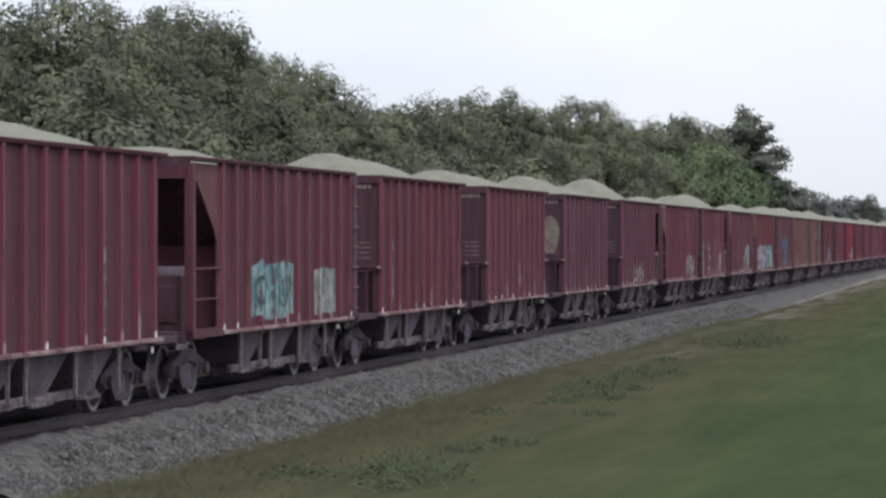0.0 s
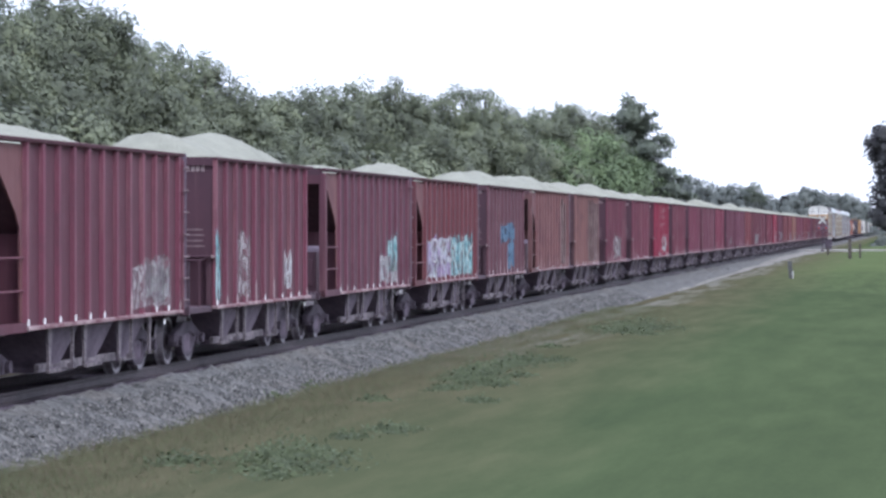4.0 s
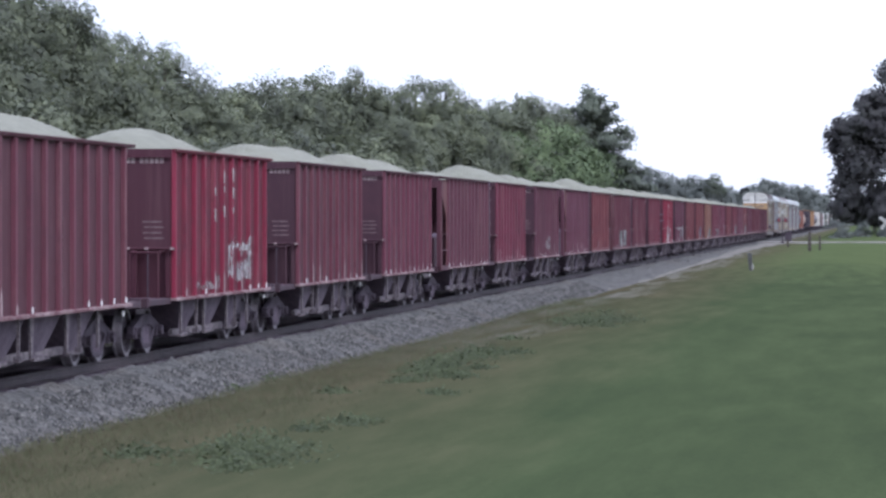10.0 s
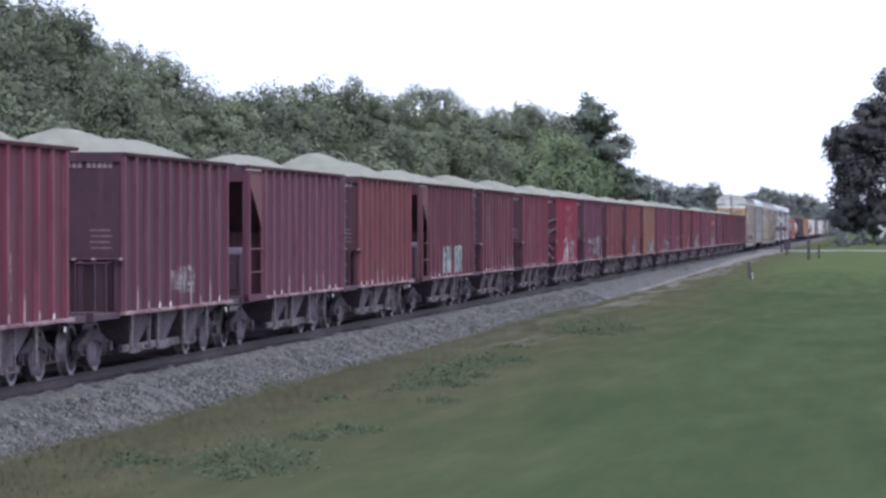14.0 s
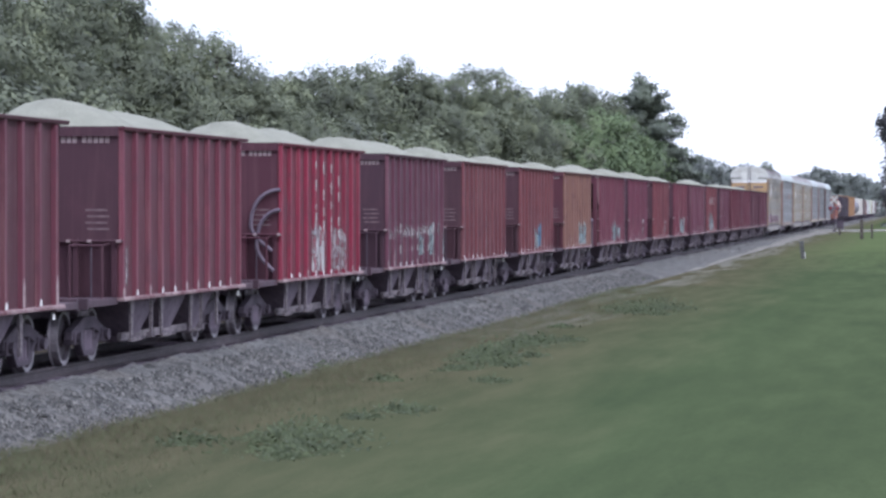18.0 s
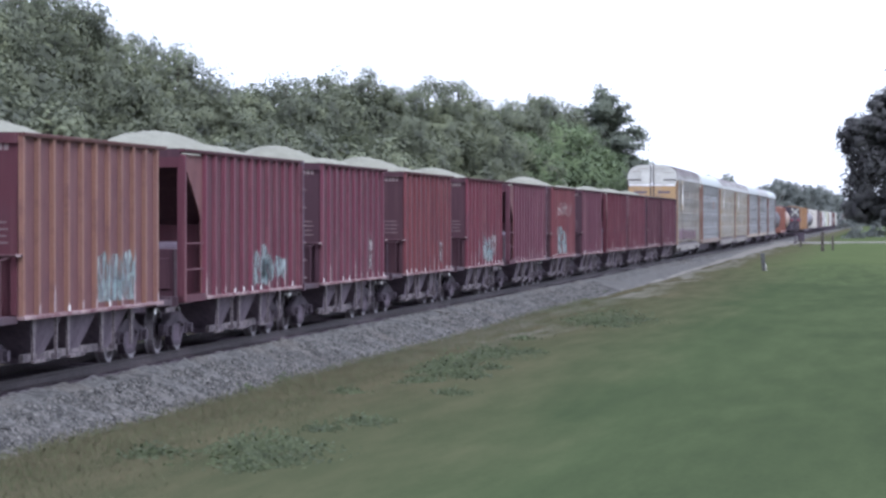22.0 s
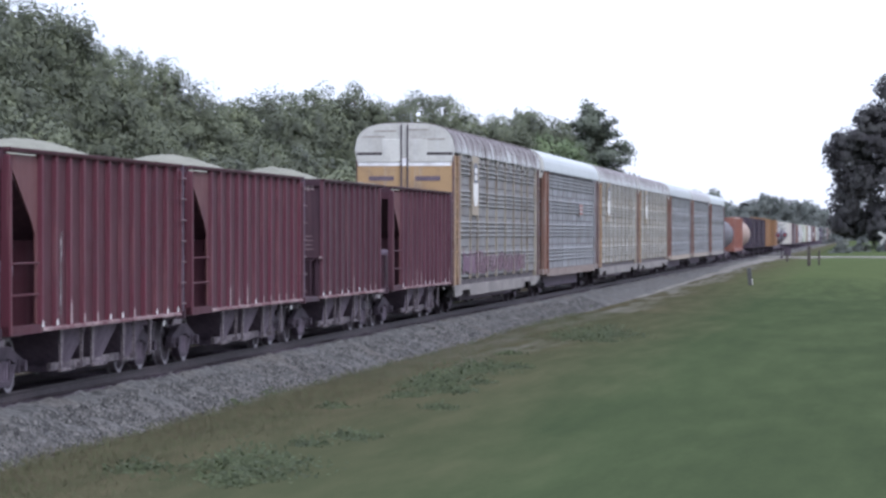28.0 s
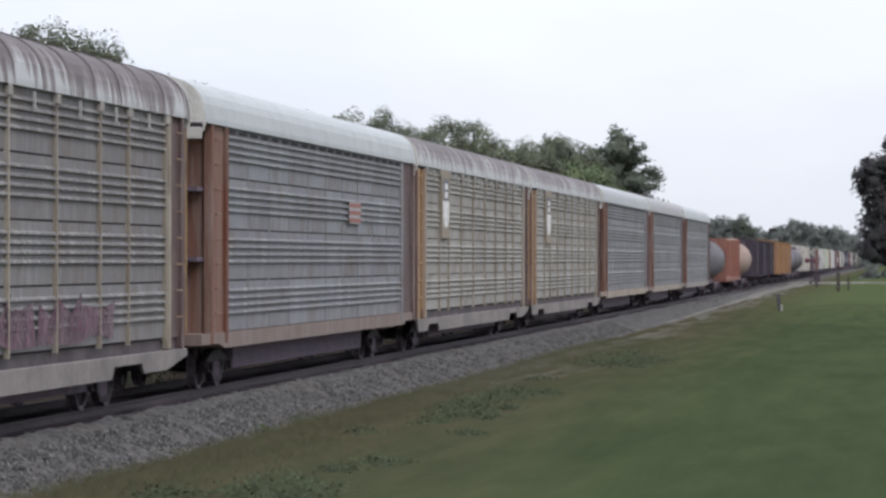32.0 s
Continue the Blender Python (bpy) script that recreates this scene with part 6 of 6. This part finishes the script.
for i, (x, y, h) in enumerate(((434, 3.4, 1.3), (438, 0.6, 1.6), (436, -3.2, 1.7))):
    plant("bush", FAR[i % 3], (x, y, 0.1), h + 0.6, 1.1, i * 1.1, "pale green shrub on the bank by the road", "bush", "shrubs by the road")


def palm(x, y, height):
    """A cabbage palm: a bare trunk under a round head of drooping fronds."""
    rng = np.random.default_rng(3)
    tree = tagged(new("palm_tree"), "distant dark palm with a round head of fronds", "palm tree")
    tree.location = (x, y, -0.2)
    s = Shape()
    limb(s, (0, 0, -0.2), (0.1, 0, height - 1.6), 0.22, 0.17, 9)
    part("trunk", s.mesh("trunk", M_BARK, True), tree)
    blade = []
    for i in range(70):
        a, up, L = rng.uniform(0, 6.28), rng.uniform(-0.5, 1.3), rng.uniform(1.0, 1.5)
        out = np.array((math.cos(a), math.sin(a), 0))
        side = np.array((-math.sin(a), math.cos(a), 0)) * 0.5
        p = [np.array((0.1, 0, height - 1.6)) + out * L * t * math.cos(up) + np.array((0, 0, L * (t * math.sin(up) - 0.35 * t * t))) for t in (0.15, 0.6, 1.0)]
        blade += [p[0], p[1] - side, p[2], p[1] + side]
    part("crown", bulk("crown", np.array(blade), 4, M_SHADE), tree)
    return tree


palm(640, 23.9, 10.0)
pole = tagged(new("utility_pole"), "distant grey wooden utility pole with a crossarm", "utility pole")
pole.location = (760, 19.2, -0.3)
part("shaft", Shape().lathe([(-0.3, 0.17), (10.9, 0.11), (10.95, 0.0)], "z", 10).mesh("shaft", M_BARK), pole)
part("crossarm", Shape().box(-0.06, 0.06, -1.1, 1.1, 10.2, 10.36).mesh("crossarm", M_BARK), pole)
for y in (-0.95, -0.35, 0.35, 0.95):
    part("insulator", Shape().lathe([(10.36, 0.05), (10.5, 0.06), (10.56, 0.0)], "z", 8, (0, y, 0)).mesh("insulator", M_CONCRETE), pole)

# ---- verge plants ----
def verge():
    rng = np.random.default_rng(21)
    # short grass
    n = 30000
    x = 32 + 100 * rng.random(n) ** 1.6
    y = 12.0 - np.abs(rng.normal(0, 1.5, n))
    z = ground_height(x, y)
    h = rng.uniform(0.02, 0.06, n) * (1 + 0.8 * (y > 8))
    a = rng.uniform(0, 6.28, n)
    w = rng.uniform(0.004, 0.010, n)
    lean = rng.normal(0, 0.05, (n, 2))
    p0 = np.stack([x - np.cos(a) * w, y - np.sin(a) * w, z - 0.01], -1)
    p1 = np.stack([x + np.cos(a) * w, y + np.sin(a) * w, z - 0.01], -1)
    p2 = np.stack([x + lean[:, 0], y + lean[:, 1], z + h], -1)
    tagged(new("grass", bulk("grass", facing(np.stack([p0, p1, p2], 1), np.array((-1.0, -0.35, 0.0))).reshape(-1, 3), 3, M_BLADE, np.tile((-0.15, -0.1, 1.0), (n, 1)))), "short green grass blades over the field", "grass", kind="stuff")
    # dry stalks along the foot of the ballast
    n = 12000
    x = 36 + 74 * rng.random(n) ** 1.2
    y = 11.85 - np.abs(rng.normal(0, 1.25, n)) + 0.35 * np.sin(x * 0.7)
    z = ground_height(x, y)
    h = rng.uniform(0.05, 0.15, n) * np.clip(1.2 - (11.8 - y) * 0.22, 0.3, 1)
    a = rng.uniform(0, 6.28, n)
    w = rng.uniform(0.003, 0.007, n)
    lean = rng.normal(0, 0.12, (n, 2))
    p0 = np.stack([x - np.cos(a) * w, y - np.sin(a) * w, z - 0.01], -1)
    p1 = np.stack([x + np.cos(a) * w, y + np.sin(a) * w, z - 0.01], -1)
    p2 = np.stack([x + lean[:, 0], y + lean[:, 1], z + h], -1)
    tagged(new("dry_grass", bulk("dry_grass", facing(np.stack([p0, p1, p2], 1), np.array((-1.0, -0.35, 0.0))).reshape(-1, 3), 3, M_STALK, np.tile((-0.15, -0.1, 1.0), (n, 1)))), "reddish brown dry grass stalks along the ballast", "grass", kind="stuff")


verge()


def weeds():
    """Low leafy clumps, thickest along a band of the verge."""
    rng = np.random.default_rng(8)
    spots = [(43.5, 8.2, 1.1), (44.8, 8.5, 0.8), (42.2, 8.1, 0.7), (103, 8.6, 1.7), (105, 8.3, 1.3), (101.5, 8.9, 1.1), (73.5, 9.0, 1.0), (71, 9.2, 0.8), (68.5, 9.0, 0.9), (66, 8.8, 0.7), (76, 8.8, 0.8)]
    spots += [(rng.uniform(40, 100), rng.uniform(7.6, 9.8), rng.uniform(0.3, 0.6)) for _ in range(16)]
    spots += [(rng.uniform(56, 74), 11.9 + rng.uniform(-0.1, 0.3), rng.uniform(0.25, 0.4)) for _ in range(6)]
    pts = []
    for x, y, sc in spots:
        n = int(430 * sc)
        p = rng.normal(size=(n, 3)) * np.array([0.80, 0.42, 0.0]) * sc
        p[:, 2] = np.abs(rng.normal(0, 0.17, n)) * sc * np.exp(-(p[:, 0] ** 2 + p[:, 1] ** 2) / sc ** 2)
        p[:, 0] += x
        p[:, 1] += y
        p[:, 2] += ground_height(p[:, 0], p[:, 1])
        pts.append(p)
    pts = np.concatenate(pts)
    up = np.tile((-0.5, -0.2, 0.7), (len(pts), 1))
    tagged(new("weeds", bulk("weeds", cards(pts, 0.046, rng, 0.5, up, 0.5), 4, M_WEED, np.tile((-0.2, -0.1, 1.0), (len(pts), 1)) + rng.normal(0, 0.25, pts.shape))), "low green leafy weeds scattered along the verge", "weeds", kind="stuff")


weeds()


# ---- signs and posts ----
def ground_at(x, y):
    return float(ground_height(np.float64(x), np.float64(y)))


def crossing_sign(x, y, top, lean=0.0, lights=True):
    z = ground_at(x, y)
    sign = tagged(new("crossing_signal"), "white railway crossbuck on a pale mast with red lamps" if lights else "leaning red-striped mast with a weathered crossbuck", "crossing sign")
    sign.location = (x, y, z)
    sign.rotation_euler = (radians(lean), 0, 0)
    h = top - z
    part("mast", Shape().lathe([(0, 0.07), (h + 0.3, 0.06), (h + 0.32, 0)], "z", 10).mesh("mast", M_UNDER), sign)
    part("base", Shape().box(-0.2, 0.2, -0.2, 0.2, -0.1, 0.2).mesh("base", M_UNDER), sign)
    blade = Shape().box(-0.02, 0.02, -0.60, 0.60, -0.11, 0.11).mesh("blade", mottled("weathered_white_board", (0.26, 0.26, 0.24), (0.42, 0.42, 0.39), 3.0))
    for a, dx in ((45, -0.10), (-45, -0.145)):
        b = part("blade", blade, sign, (dx, 0, h))
        b.rotation_euler = (radians(a), 0, 0)
    if lights:
        part("lamp_bar", Shape().box(-0.12, -0.06, -0.5, 0.5, h - 1.0, h - 0.92).mesh("lamp_bar", M_DARK), sign)
        for dy in (-0.4, 0.4):
            hood = part("lamp_hood", Shape().lathe([(-0.18, 0.0), (-0.18, 0.16), (-0.10, 0.30), (-0.06, 0.30), (-0.06, 0.0)], "x", 14).mesh("lamp_hood", M_DARK), sign, (0, dy, h - 0.95))
            part("lens", Shape().lathe([(-0.20, 0.0), (-0.20, 0.13), (-0.185, 0.14)], "x", 12).mesh("lens", M_RED), hood)
    return sign


crossing_sign(386, 10.0, 3.5)
far_sign = crossing_sign(236, -1.75, 2.45, -9.6, False)
for z in (0.4, 0.95, 1.5, 2.05):
    part("stripe", Shape().lathe([(z, 0.075), (z + 0.32, 0.073)], "z", 10).mesh("stripe", M_RED), far_sign)

# marker post in the grass: a grey board and a short white stub
x, y = 200, 7.05
post = tagged(new("marker_post"), "short weathered grey post with a white stub beside the track", "post")
post.location = (x, y, ground_at(x, y))
part("board", soft_edges(Shape().frustum(-0.06, 0.06, -0.10, 0.12, -0.1, -0.06, 0.06, -0.02, 0.24, 1.05).mesh("board", mottled("weathered_wood", (0.05, 0.05, 0.05), (0.10, 0.10, 0.095), 4, 0.9)), 0.01), post)
part("stub", soft_edges(Shape().frustum(-0.05, 0.05, -0.13, -0.04, -0.1, -0.05, 0.05, -0.11, -0.02, 0.40).mesh("stub", M_WHITE), 0.01), post)
for x, y, h, w in ((303, 5.35, 1.75, 0.16), (312, 4.55, 1.35, 0.10), (330, 8.0, 0.7, 0.12)):
    p = tagged(new("bollard_post"), "dark upright wooden post by the crossing", "post", "posts by the crossing")
    p.location = (x, y, ground_at(x, y))
    part("shaft", soft_edges(Shape().frustum(-w, w, -w, w, -0.2, -w * 0.9, w * 0.9, -w * 0.9, w * 0.9, h).mesh("shaft", M_BARK), 0.02), p)
    part("cap", Shape().frustum(-w, w, -w, w, h, -w * 0.3, w * 0.3, -w * 0.3, w * 0.3, h + 0.08).mesh("cap", M_BARK), p)
box = tagged(new("signal_cabinet"), "dull grey equipment cabinet by the crossing", "cabinet")
box.location = (398, 9.6, -0.1)
part("body", soft_edges(Shape().box(-0.5, 0.5, -0.4, 0.4, 0, 1.2).mesh("body", M_UNDER), 0.03), box)
part("lid", Shape().box(-0.56, 0.56, -0.45, 0.45, 1.2, 1.27).mesh("lid", M_UNDER), box)


# ---- what moves ----
def front(t):
    """x of the first autorack's leading end."""
    u, late = 32.0 - t, min(max((t - 16.0) / 8.0, 0.0), 1.0)
    return 33.1 + 17.82 * u + 0.0097 * u * u - 0.45 * late * late * (3 - 2 * late)


def motions():
    times = [i * 4.0 for i in range(9)]
    for k, (car, load) in enumerate(zip(hoppers, loads)):
        rows = [(t, pose(front(t) - 0.45 - PITCH * (k + 0.5), TRACK, 0)) for t in times]
        walk(car, rows)
        walk(load, rows)
    for k, car in enumerate(racks):
        walk(car, [(t, pose(front(t) - 0.45 + RACK_PITCH * (k + 0.5), TRACK, 0)) for t in times])
    s = RACK_PITCH * RACKS - 0.45
    for car, length in tail:
        walk(car, [(t, pose(front(t) + s + length / 2, TRACK, 0)) for t in times])
        s += length
    # the wheels roll: one turning shared by all
    wheels = [o for o in scene.objects if o.name.startswith("wheelset")]
    turn = [(i / FPS, Matrix.Rotation(-(front(0) - front(i / FPS)) / WHEEL_R, 4, "Y")) for i in range(32 * FPS + 1)]
    walk(wheels[0], turn)
    keys = wheels[0].animation_data
    for w in wheels[1:]:
        w.rotation_mode = "QUATERNION"
        w.animation_data_create()
        w.animation_data.action = keys.action
        w.animation_data.action_slot = keys.action_slot


motions()
